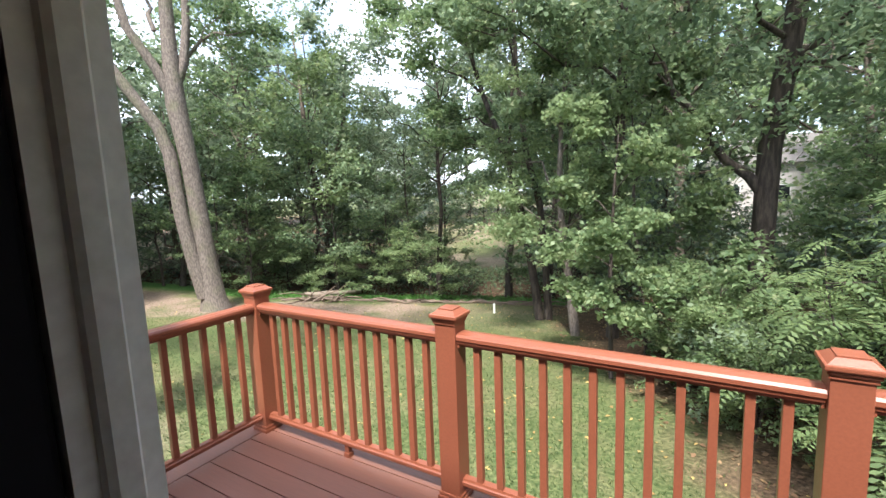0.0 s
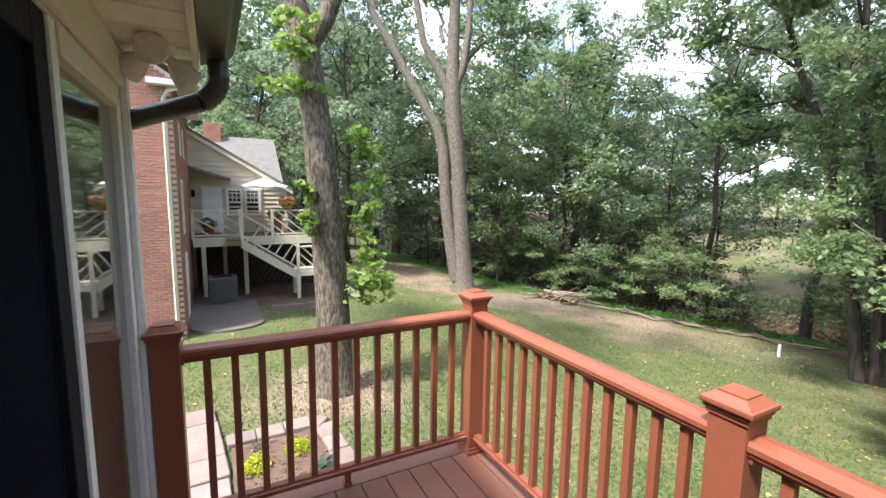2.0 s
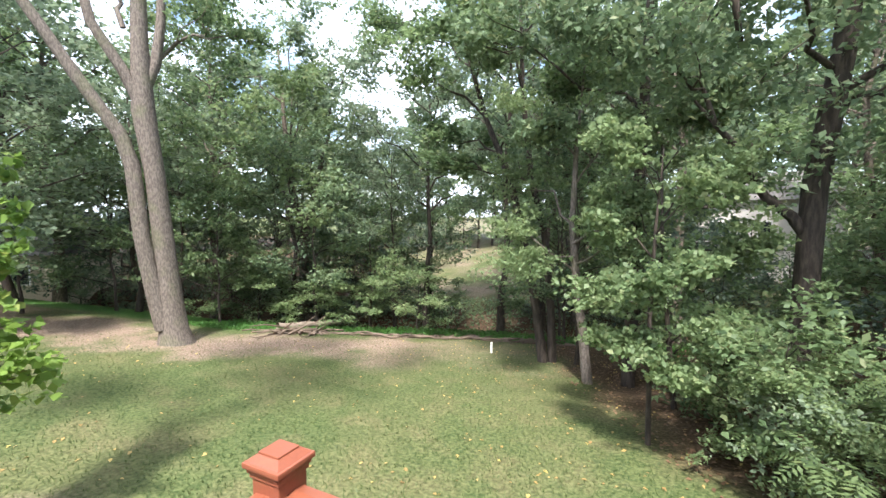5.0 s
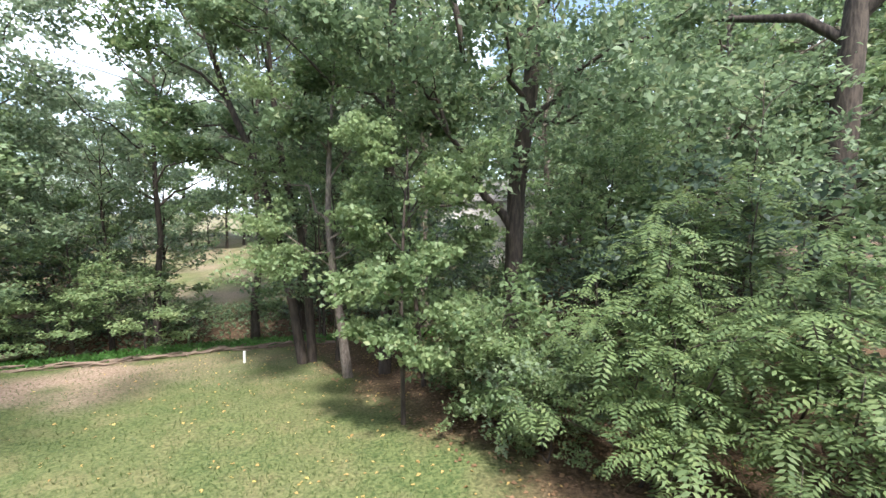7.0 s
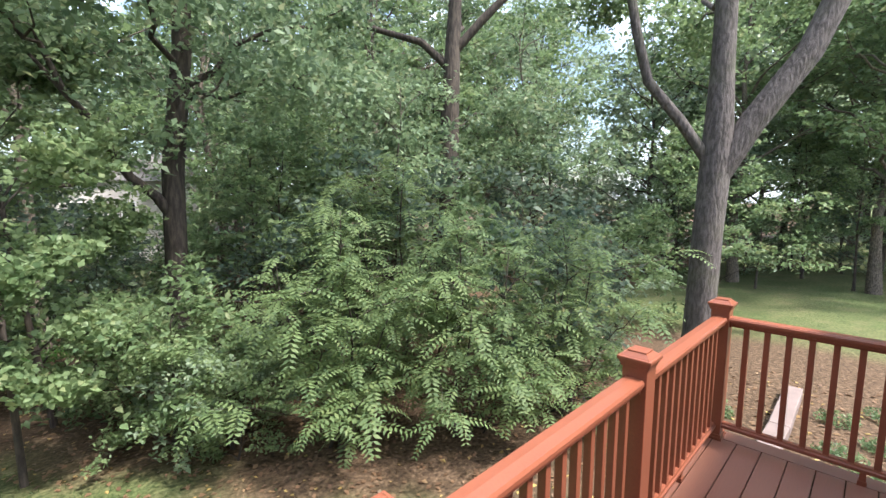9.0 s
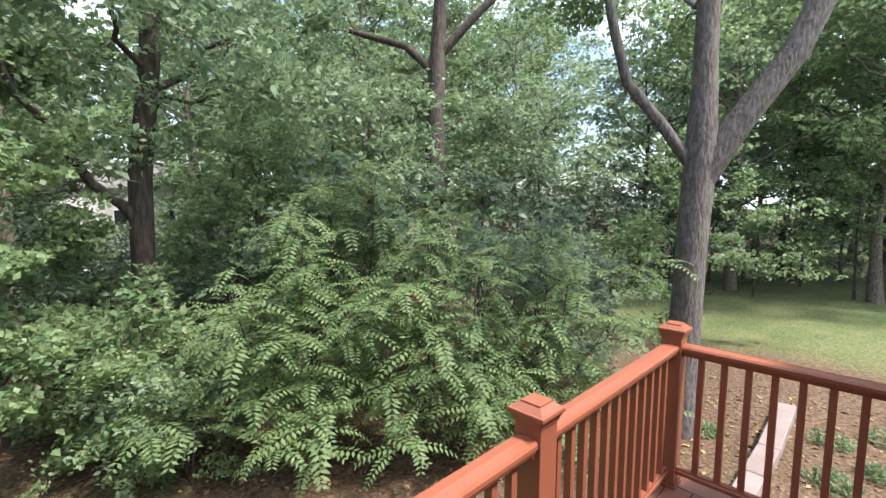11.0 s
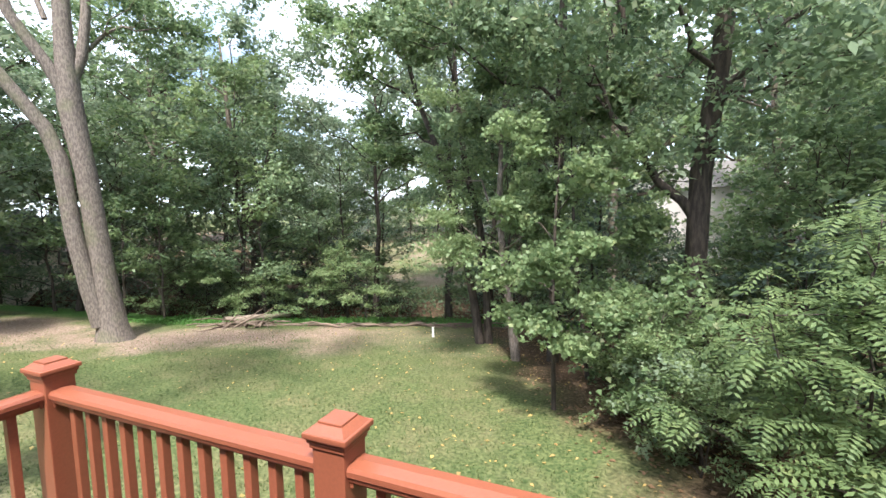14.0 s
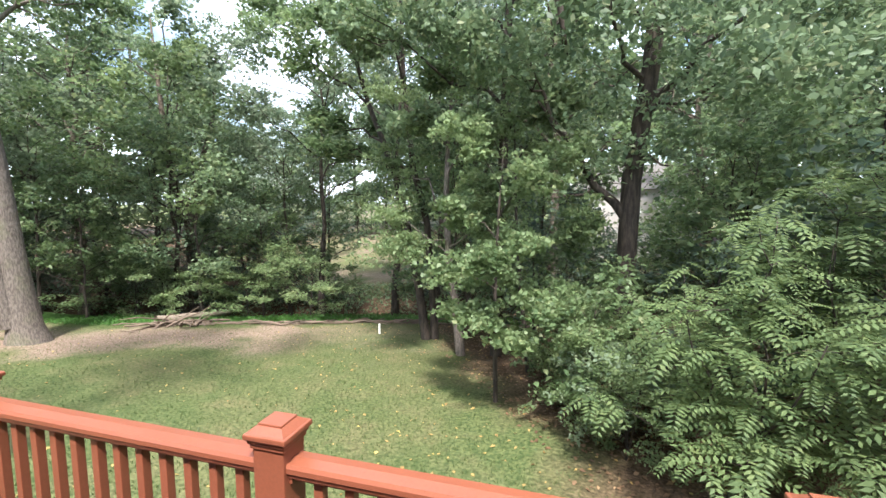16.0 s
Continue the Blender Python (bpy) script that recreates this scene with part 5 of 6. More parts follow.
    # eaves, corner downspout, roof
    tagged(part("brick_house_roof", prism(bmesh.new(), [(NY + 0.45, top - 0.05), (NY + 0.45, top + 0.14), (NY - 4.5, top + 3.35), (NY - 9.4, top + 0.14), (NY - 9.4, top - 0.05), (NY - 4.5, top + 3.05)], "x", -17.6, NX + 0.28), SHINGLE), "grey shingle roof of the brick house", "roof", kind="structure")
    e = empty("eaves_trim", (0, 0, 0), "white eaves and gable boards of the brick house", "trim", kind="structure")
    part("rake_board", prism(bmesh.new(), [(NY + 0.45, top - 0.16), (NY + 0.45, top - 0.052), (NY - 4.5, top + 3.04), (NY - 4.5, top + 2.84)], "x", NX + 0.20, NX + 0.27), WHITE, e)
    part("rake_board", prism(bmesh.new(), [(NY - 9.4, top - 0.16), (NY - 9.4, top - 0.052), (NY - 4.5, top + 3.04), (NY - 4.5, top + 2.84)], "x", NX + 0.20, NX + 0.27), WHITE, e)
    part("soffit", boxed(-17.5, NX + 0.2, NY + 0.02, NY + 0.44, top - 0.14, top - 0.1), BEIGEWOOD, e)
    part("return", boxed(NX - 0.05, NX + 0.26, NY - 0.5, NY + 0.44, top - 0.30, top - 0.165, bevel=0.01), WHITE, e)
    g = empty("brick_house_downspout", (0, 0, 0), "white gutter and downspout at the brick house corner", "downspout")
    part("gutter", boxed(-17.5, NX + 0.26, NY + 0.452, NY + 0.56, top - 0.10, top + 0.03, bevel=0.012), BEIGEWOOD, g)
    v, f = tube_data([(NX + 0.1, NY + 0.5, top - 0.09), (NX + 0.1, NY + 0.46, top - 0.2), (NX + 0.08, NY - 0.1, top - 0.42), (NX + 0.07, NY - 0.18, top - 0.6), (NX + 0.07, NY - 0.18, NZ + 0.25), (NX + 0.09, NY - 0.16, NZ + 0.05)], [0.055] * 6, 4)
    mesh_object("downspout", v, f, BEIGEWOOD, g, smooth=False)


def pieces_material(name, colour, spread):
    """Joined small pieces, each with its own shade."""
    m, n, l, b = nodes_of(name)
    geo = n.new("ShaderNodeNewGeometry")
    fine = noise_of(n, l, 40, 5)
    broad = noise_of(n, l, 0.7, 3)
    col = ramp_of(n, l, geo.outputs["Random Per Island"], [(0, tuple(c * (1 - spread) for c in colour)), (0.6, colour), (1, tuple(c * (1 + spread) for c in colour))])
    col = mixed(n, l, 0.3, col, ramp_of(n, l, fine, [(0.3, tuple(c * 0.6 for c in colour)), (0.7, tuple(c * 1.35 for c in colour))]))
    col = mixed(n, l, 0.25, col, ramp_of(n, l, broad, [(0.35, tuple(c * 0.7 for c in colour)), (0.65, tuple(c * 1.2 for c in colour))]))
    l.new(col, b.inputs["Base Color"])
    b.inputs["Roughness"].default_value = 0.88
    bumped(n, l, b, fine, 0.4, 0.004)
    return m


BRICK_MANY = pieces_material("red_bricks", (0.37, 0.172, 0.128), 0.28)
DARKPANE = surface("dark_window_pane", (0.02, 0.024, 0.028), 0.08, 0.2, 2, 20, 0.0, spec=0.7)

# ---- beige wing with its deck ----
WX = -17.2                     # face of the wing
FLOOR = -0.05                  # its deck floor


def beige_wing():
    ob = empty("beige_house", (WX, 0, 0), "beige clapboard house wing with a grey roof", "house")
    part("wall", boxed(-7.0, -0.03, -4.2, 1.35, NZ - 0.5, 1.7), BEIGE, ob)
    part("wall", boxed(-0.028, 1.3, -4.2, NY - 0.32, NZ - 0.5, 3.4), BEIGE, ob)
    eave, ridge = (1.6, 2.15), (-3.2, 5.0)
    part("gable", prism(bmesh.new(), [(-4.2, 1.7), (1.33, 1.7), (-3.2, 4.35), (-4.2, 4.35)], "x", -2.9, -0.03), BEIGE, ob)
    # clapboards, one by one
    z = FLOOR - 0.1
    while z < 4.2:
        y1 = 1.36 if z < 1.6 else 1.36 - (z - 1.6) / 2.7 * 4.5
        y0 = -4.2
        if y1 - y0 > 0.3:
            part("clapboard", prism_xz(z, y0, y1), BEIGE, ob)
        z += 0.18
    part("roof", prism(bmesh.new(), [(1.6, 1.62), (1.6, 1.73), (-3.2, 4.62), (-3.2, 4.5)], "x", -2.9, 0.18), SHINGLE, ob)
    part("rake_board", prism(bmesh.new(), [(1.6, 1.5), (1.6, 1.62), (-3.2, 4.5), (-3.2, 4.34)], "x", 0.08, 0.17), BEIGEWOOD, ob)
    # main block behind, its ridge square to the wing
    part("roof", prism_side([(-1.4, 1.9), (-4.3, 4.15), (-7.4, 1.9), (-7.4, 1.8), (-4.3, 4.03), (-1.4, 1.78)], -6.0, 1.45), SHINGLE, ob)
    part("chimney", boxed(-4.6, -3.9, -1.6, -0.9, 3.2, 4.7, bevel=0.02), BRICK, ob)
    part("corner_board", boxed(-0.02, 0.035, 1.25, 1.38, NZ - 0.4, 1.6), BEIGEWOOD, ob)
    # pair of sash windows
    for y0 in (-0.92, -0.26):
        y1, z0, z1 = y0 + 0.62, 0.62, 1.70
        w = part("window", box(boxed(0.026, 0.07, y0, y0 + 0.1, z0, z1), 0.026, 0.07, y1 - 0.1, y1, z0, z1), WHITE, ob, "white sash window")
        for nm, bx in (("head", (y0 + 0.1, y1 - 0.1, z1 - 0.1, z1)), ("sill", (y0 + 0.1, y1 - 0.1, z0, z0 + 0.1)), ("meeting_rail", (y0 + 0.1, y1 - 0.1, 1.13, 1.18)), ("muntin", (y0 + 0.23, y0 + 0.25, 1.18, 1.6)), ("muntin", (y0 + 0.37, y0 + 0.39, 1.18, 1.6)), ("muntin", (y0 + 0.1, y1 - 0.1, 1.38, 1.40))):
            part(nm, boxed(0.028, 0.068, bx[0], bx[1], bx[2], bx[3]), WHITE, w)
        part("pane", boxed(0.026, 0.04, y0 + 0.1, y1 - 0.1, z0 + 0.1, z1 - 0.1), DARKPANE, w)
    # porch bump with a door
    part("door", boxed(0.03, 0.09, -1.75, -1.05, FLOOR + 0.02, 1.75, bevel=0.01), WHITE, ob, "white panelled door")
    part("wall_lantern", boxed(0.026, 0.13, -2.1, -1.98, 1.35, 1.62, bevel=0.02), BLACKFRAME, ob)
    part("porch_roof", prism(bmesh.new(), [(-3.3, 2.75), (-0.75, 1.98), (-0.75, 2.08), (-3.3, 2.85)], "x", 0.03, 0.75), SHINGLE, ob)


def prism_side(outline, y0, y1):
    return prism(bmesh.new(), outline, "y", y0, y1)


def prism_xz(z, y0, y1):
    return prism(bmesh.new(), [(-0.01, z), (0.058, z), (0.008, z + 0.192), (-0.01, z + 0.192)], "y", y0, y1)


def lattice_panel(name, a, b, h, parent, lean=0.0):
    """A fretwork railing panel between two points on the floor: rails, posts and slanted bars."""
    a, b = Vector(a), Vector(b)
    up = Vector((0, 0, h))
    bm = beam(bmesh.new(), a + up, b + up, 0.10, 0.05)
    rail = part("railing_" + name, bm, BEIGEWOOD, parent)
    part("bottom_rail", beam(bmesh.new(), a + up * 0.08, b + up * 0.08, 0.05, 0.05), BEIGEWOOD, rail)
    for p in (a, b):
        part("post", beam(bmesh.new(), p - Vector((0, 0, 0.05)), p + up * 1.06, 0.09, 0.09), BEIGEWOOD, rail)
    n = max(1, round((b - a).length / 1.3))
    for i in range(n):
        p, q = a.lerp(b, i / n), a.lerp(b, (i + 1) / n)
        s = 1 if i % 2 else -1
        for k in range(-2, 4):
            u0, u1 = k / 3.0, k / 3.0 + 0.85
            if s < 0:
                u0, u1 = 1 - u0, 1 - u1
            v0, v1 = 0.1, 0.97
            # clip the slanted bar to the panel
            def clip(u0, v0, u1, v1):
                pts = []
                for t in (0.0, 1.0):
                    pts.append([u0 + (u1 - u0) * t, v0 + (v1 - v0) * t])
                d = u1 - u0
                for pt in pts:
                    if pt[0] < 0 or pt[0] > 1:
                        lim = 0.0 if pt[0] < 0 else 1.0
                        t = (lim - u0) / d
                        pt[0], pt[1] = lim, v0 + (v1 - v0) * t
                return pts
            (ua, va), (ub, vb) = clip(u0, v0, u1, v1)
            if abs(ua - ub) < 0.08:
                continue
            part("fret_bar", beam(bmesh.new(), p.lerp(q, ua) + up * va, p.lerp(q, ub) + up * vb, 0.03, 0.045), BEIGEWOOD, rail)
    return rail


def neighbour_deck():
    """Raised beige deck with stairs, standing in front of the wing."""
    ob = empty("neighbour_deck", (0, 0, 0), "raised beige wooden deck with fretwork railings and stairs", "deck")
    x0, x1, y0, y1 = WX + 0.04, WX + 2.0, NY + 0.1, 2.9
    part("floor", boxed(x0, x1, y0, y1, FLOOR - 0.05, FLOOR), STAIRTREAD, ob)
    part("rim_joist", box(boxed(x1, x1 + 0.05, y0, y1, FLOOR - 0.32, FLOOR + 0.01), x0, x1, y1, y1 + 0.05, FLOOR - 0.32, FLOOR + 0.01), BEIGEWOOD, ob)
    for x, y in ((x1 - 0.08, y0 + 0.3), (x1 - 0.08, -0.4), (x1 - 0.08, 2.8), (x0 + 0.2, 2.8), (x0 + 0.3, y0 + 1.0)):
        part("support_post", boxed(x - 0.07, x + 0.07, y - 0.07, y + 0.07, ground_z(x, y) - 0.2, FLOOR - 0.05), BEIGEWOOD, ob)
    lattice_panel("front", (x1, y0, FLOOR), (x1, -0.55, FLOOR), 0.95, ob)
    lattice_panel("back", (x1, 0.55, FLOOR), (x1, y1, FLOOR), 0.95, ob)
    lattice_panel("end", (x1, y1, FLOOR), (x0 + 0.1, y1, FLOOR), 0.95, ob)
    # stairs run along the deck's face down to a landing
    sx0, sx1 = x1 + 0.06, x1 + 1.05
    steps, rise, run = 7, 0.175, 0.26
    ys = -0.55
    land = FLOOR - steps * rise
    stair = part("stair_stringer", beam(bmesh.new(), (sx1, ys, FLOOR - 0.16), (sx1, ys + steps * run, land - 0.16), 0.05, 0.26), BEIGEWOOD, ob)
    part("stringer", beam(bmesh.new(), (sx0, ys, FLOOR - 0.16), (sx0, ys + steps * run, land - 0.16), 0.05, 0.26), BEIGEWOOD, stair)
    for i in range(1, steps):
        y = ys + i * run
        part("tread", boxed(sx0, sx1, y - 0.14, y + 0.13, FLOOR - i * rise - 0.035, FLOOR - i * rise), STAIRTREAD, stair)
    part("top_step", boxed(sx0, sx1, ys - 0.5, ys + 0.12, FLOOR - 0.04, FLOOR), STAIRTREAD, stair)
    ly = ys + steps * run
    part("landing", boxed(sx0, sx1 + 0.05, ly - 0.1, ly + 1.0, land - 0.18, land), BEIGEWOOD, ob)
    for x, y in ((sx1, ly), (sx1, ly + 0.92), (sx0 + 0.1, ly + 0.92), (sx0 + 0.1, ly)):
        part("landing_post", boxed(x - 0.06, x + 0.06, y - 0.06, y + 0.06, ground_z(x, y) - 0.2, land - 0.18), BEIGEWOOD, ob)
    up = Vector((0, 0, 0.9))
    a, b = Vector((sx1, ys, FLOOR)), Vector((sx1, ly, land))
    rail = part("stair_rail", beam(bmesh.new(), a + up, b + up, 0.09, 0.05), BEIGEWOOD, ob)
    part("bottom_rail", beam(bmesh.new(), a + up * 0.14, b + up * 0.14, 0.05, 0.05), BEIGEWOOD, rail)
    for k in range(1, 7):
        p = a.lerp(b, k / 7)
        q = a.lerp(b, min(1, (k + 1.3) / 7))
        part("fret_bar", beam(bmesh.new(), p + up * 0.15, q + up * 0.95, 0.03, 0.04), BEIGEWOOD, rail)
    for p in (a, b):
        part("newel", beam(bmesh.new(), p - Vector((0, 0, 0.1)), p + up * 1.12, 0.1, 0.1), BEIGEWOOD, rail)
    lattice_panel("landing", (sx1, ly, land), (sx1, ly + 0.95, land), 0.9, ob)
    a, b = Vector((sx1 - 0.1, ly + 1.0, land)), Vector((sx1 - 0.1, ly + 2.3, ground_z(sx1, ly + 2.3)))
    low = part("lower_stringer", beam(bmesh.new(), a - Vector((0, 0, 0.12)), b - Vector((0, 0, 0.05)), 0.05, 0.24), BEIGEWOOD, ob)
    part("stair_rail", beam(bmesh.new(), a + up, b + up, 0.08, 0.05), BEIGEWOOD, low)
    part("newel", beam(bmesh.new(), b, b + up * 1.1, 0.09, 0.09), BEIGEWOOD, low)
    for i in range(1, 6):
        c = a.lerp(b, i / 6)
        part("tread", boxed(sx0 + 0.1, sx1 - 0.08, c.y - 0.13, c.y + 0.13, c.z - 0.03, c.z), STAIRTREAD, low)
    # lattice strips over a solid sheet, coloured dark for the shade under the deck
    part("shade_sheet", boxed(x0 + 0.02, x0 + 0.06, y0, y1, NZ - 0.3, FLOOR - 0.3), UNDERSHADE, ob)
    for i in range(26):
        y = y0 + i * 0.2
        part("lattice_strip", beam(bmesh.new(), (x0 + 0.07, y, NZ - 0.1), (x0 + 0.07, min(y + 1.2, y1), FLOOR - 0.35), 0.012, 0.03), STAIRTREAD, ob)


def umbrella():
    ob = empty("patio_umbrella", (WX + 1.3, 0.35, FLOOR), "open white canvas patio umbrella on the neighbour's deck", "umbrella")
    v, f = tube_data([(0, 0, 0), (0, 0, 2.1)], [0.025, 0.022], 10)
    mesh_object("pole", v, f, BEIGEWOOD, ob)
    n, r, top, rim = 8, 1.0, 2.13, 1.80
    verts = [(0, 0, top)] + [(r * math.cos(2 * math.pi * i / n), r * math.sin(2 * math.pi * i / n), rim) for i in range(n)]
    verts += [((verts[1 + i][0] + verts[1 + (i + 1) % n][0]) / 2 * 0.96, (verts[1 + i][1] + verts[1 + (i + 1) % n][1]) / 2 * 0.96, rim + 0.05) for i in range(n)]
    faces = []
    for i in range(n):
        faces += [(0, 1 + i, 1 + n + i), (0, 1 + n + i, 1 + (i + 1) % n)]
    c = mesh_object("canopy", verts, faces, CANVAS, ob, smooth=False)
    c.modifiers.new("cloth", "SOLIDIFY").thickness = 0.008
    for i in range(n):
        part("rib", beam(bmesh.new(), (0, 0, top - 0.03), (verts[1 + i][0] * 0.98, verts[1 + i][1] * 0.98, rim - 0.015), 0.012, 0.012), BEIGEWOOD, ob)
    part("finial", boxed(-0.03, 0.03, -0.03, 0.03, top - 0.01, top + 0.08, bevel=0.012), BEIGEWOOD, ob)


def planter(at, r, h, leaves, seed, label, flowers=None):
    rng = np.random.default_rng(seed)
    ob = empty("planter", at, label, "planter")
    v, f = tube_data([(0, 0, 0), (0, 0, h * 0.85), (0, 0, h * 0.86), (0, 0, h), (0, 0, h), (0, 0, h * 0.9)], [r * 0.7, r * 0.93, r * 1.05, r * 1.05, r * 0.92, r * 0.9], 20)
    mesh_object("pot", v, f, CLAY, ob)
    pts = clump_points((0, 0, h + r * 0.5), r * 1.5, 420, rng, 0.7)
    quads_object("foliage", leaf_quads(pts, 0.09, rng), leaves, ob)
    if flowers:
        pts = clump_points((0, 0, h + r * 0.7), r * 1.55, 420, rng, 0.7)
        quads_object("flowers", leaf_quads(pts, 0.08, rng, 0.8, 0.9), flowers, ob)


def ac_unit():
    x, y = -14.3, -1.2
    z = ground_z(x, y)
    ob = empty("air_conditioner", (x, y, z), "grey outdoor air conditioning unit on a concrete pad", "air conditioner")
    part("pad", boxed(-0.55, 0.55, -0.55, 0.55, -0.1, 0.06, bevel=0.01), CONCRETE, ob)
    part("body", boxed(-0.42, 0.42, -0.42, 0.42, 0.06, 0.86, bevel=0.05), ACGREY, ob)
    for i in range(16):
        zz = 0.14 + i * 0.042
        part("louvre", box(box(boxed(0.42, 0.432, -0.36, 0.36, zz, zz + 0.016), -0.36, 0.36, 0.42, 0.432, zz, zz + 0.016), -0.36, 0.36, -0.432, -0.42, zz, zz + 0.016), ACGREY, ob)
    part("top_cap", boxed(-0.44, 0.44, -0.44, 0.44, 0.86, 0.91, bevel=0.02), ACGREY, ob)
    bm = bmesh.new()
    bmesh.ops.create_cone(bm, cap_ends=True, segments=32, radius1=0.34, radius2=0.30, depth=0.03, matrix=Matrix.Translation((0, 0, 0.92)))
    part("fan_guard", bm, BLACKPLASTIC, ob)


def patio():
    ob = empty("patio", (0, 0, 0), "brownish concrete patio with a rounded end beside the brick house", "patio", kind="structure")
    out = []
    for i in range(25):
        a = -math.pi / 2 + math.pi * i / 24
        out.append((-11.1 + 0.75 * math.cos(a) * 0.9 - 0.35, -1.15 + 0.95 * math.sin(a)))
    out += [(-14.2, -0.2), (-14.2, -2.25)]
    z = max(ground_z(x, y) for x, y in out) + 0.03
    part("slab", prism(bmesh.new(), out, "z", z - 0.4, z), CONCRETE, ob)
    m = empty("mulch_bed", (0, 0, 0), "dark mulch bed under the neighbour's deck", "garden bed", kind="structure")
    bm = bmesh.new()
    xs, ys = np.linspace(-17.0, -12.2, 22), np.linspace(-2.25, 3.0, 22)
    grid = [[bm.verts.new((x, y, ground_z(x, y) + 0.03 + 0.05 * noise.noise((x * 3, y * 3, 1)) - (0.25 if x > -13.2 + 0.6 * math.sin(y) or y > 2.4 else 0))) for x in xs] for y in ys]
    for j in range(21):
        for i in range(21):
            bm.faces.new((grid[j][i], grid[j][i + 1], grid[j + 1][i + 1], grid[j + 1][i]))
    part("mulch", bm, SOIL, m, smooth=True)
    e = empty("bed_edging", (0, 0, 0), "pale timber edging along the mulch bed", "edging")
    for a, b in (((-12.7, 0.15), (-12.95, 1.3)), ((-12.95, 1.32), (-13.3, 2.5))):
        part("timber", beam(bmesh.new(), (*a, ground_z(*a) + 0.06), (*b, ground_z(*b) + 0.06), 0.12, 0.16), STONE, e)


brick_wall()
beige_wing()
neighbour_deck()
umbrella()
planter((WX + 1.98, 1.1, FLOOR + 0.98), 0.2, 0.16, LEAF_BRIGHT, 71, "terracotta planter of orange flowers on the deck rail", FLOWER)
planter((WX + 1.6, 0.75, FLOOR), 0.22, 0.7, LEAF_BRIGHT, 72, "tall pot of bright green leaves on the neighbour's deck")
planter((WX + 1.6, NY + 0.6, FLOOR), 0.2, 0.4, LEAF_MID, 73, "terracotta pot on the neighbour's deck")
ac_unit()
patio()


# ---- planting beds and small yard things ----
def stone_edge(name, label, path, width=0.34, high=0.12, step=0.42):
    """A row of edging stones laid end to end along a path."""
    ob = empty(name, (0, 0, 0), label, "edging")
    rng = np.random.default_rng(9)
    for (ax, ay), (bx, by) in zip(path, path[1:]):
        a, b = Vector((ax, ay, 0)), Vector((bx, by, 0))
        n = max(1, round((b - a).length / step))
        for i in range(n):
            p, q = a.lerp(b, (i + 0.015) / n), a.lerp(b, (i + 0.985) / n)
            z = max(ground_z(p.x, p.y), ground_z(q.x, q.y)) + high / 2 + rng.uniform(-0.01, 0.015)
            bm = bmesh.new()
            d = q - p
            bmesh.ops.create_cube(bm, size=1, matrix=Matrix.LocRotScale((*((p + q) / 2).xy, z), d.to_track_quat("X", "Z"), (d.length, width * rng.uniform(0.93, 1.05), high + 0.12)))
            bmesh.ops.bevel(bm, geom=list(bm.edges), offset=0.015, segments=1, affect="EDGES")
            part("stone", bm, STONE, ob)
    return ob


def bed_soil(name, label, x0, x1, y0, y1):
    bm = bmesh.new()
    xs, ys = np.linspace(x0, x1, 14), np.linspace(y0, y1, 14)
    g = [[bm.verts.new((x, y, ground_z(x, y) + 0.055 + 0.04 * noise.noise((x * 4, y * 4, 5)))) for x in xs] for y in ys]
    for j in range(13):
        for i in range(13):
            bm.faces.new((g[j][i], g[j][i + 1], g[j + 1][i + 1], g[j + 1][i]))
    return tagged(part(name, bm, SOIL, smooth=True), label, "garden bed", kind="structure")


def clump_plant(label, x, y, r, n, leaf, material, seed, high=0.6, wide=0.5):
    rng = np.random.default_rng(seed)
    ob = empty("bed_plant", gpos(x, y), label, "plant")
    pts = clump_points((0, 0, r * high * 0.7), r, n, rng, high)
    pts[:, 2] = np.maximum(pts[:, 2], 0.03)
    quads_object("foliage", leaf_quads(pts, leaf, rng, 0.5, wide), material, ob)
    v, f = tube_data([(0, 0, -0.05), (0, 0, r * high)], [0.012, 0.006], 6)
    mesh_object("stem", v, f, BARK_DARK, ob)


stone_edge("stone_edging", "pinkish stone edging around a planting bed beside the deck", [(-4.93, -1.38), (-4.96, -0.1), (-4.80, 0.08), (-3.1, 0.18), (-1.6, 0.3)], 0.32, 0.05)
stone_edge("stone_edging", "flat pinkish stone slabs of a path beside the house", [(-6.2, -1.80), (-4.0, -1.62), (-2.2, -1.55)], 0.52, 0.04, 0.5)
bed_soil("planting_bed", "mulched planting bed with small shrubs below the deck", -4.77, -1.5, -1.32, 0.02)
bed_soil("planting_bed", "bare mulched strip along the brick house wall", NX + 0.03, NX + 1.0, NY - 3.2, NY - 0.1)
clump_plant("low chartreuse shrub in the planting bed", -4.27, -0.42, 0.21, 600, 0.055, LEAF_YELLOW, 81)
clump_plant("low chartreuse shrub in the planting bed", -4.05, -1.02, 0.20, 450, 0.06, LEAF_YELLOW, 82, 0.8)
clump_plant("blue-green hosta in the planting bed", -3.65, -0.12, 0.18, 70, 0.15, LEAF_BLUE, 83, 0.5, 0.7)
clump_plant("small dark green plant in the planting bed", -4.6, -0.95, 0.12, 140, 0.06, LEAF_MID, 84)
stone_edge("stone_edging", "long pale stone edging board beside the deck", [(8.2, 0.25), (10.3, 0.2), (12.6, 0.25)], 0.3, 0.12, 1.4)
for i, (x, y, r) in enumerate(((10.0, -0.6, 0.35), (10.8, -1.1, 0.3), (9.4, -1.0, 0.3), (11.6, -0.5, 0.35), (12.4, -1.2, 0.4), (10.6, 1.2, 0.3))):
    clump_plant("low green groundcover among fallen leaves", x, y, r, 260, 0.08, LEAF_MID, 90 + i, 0.35)


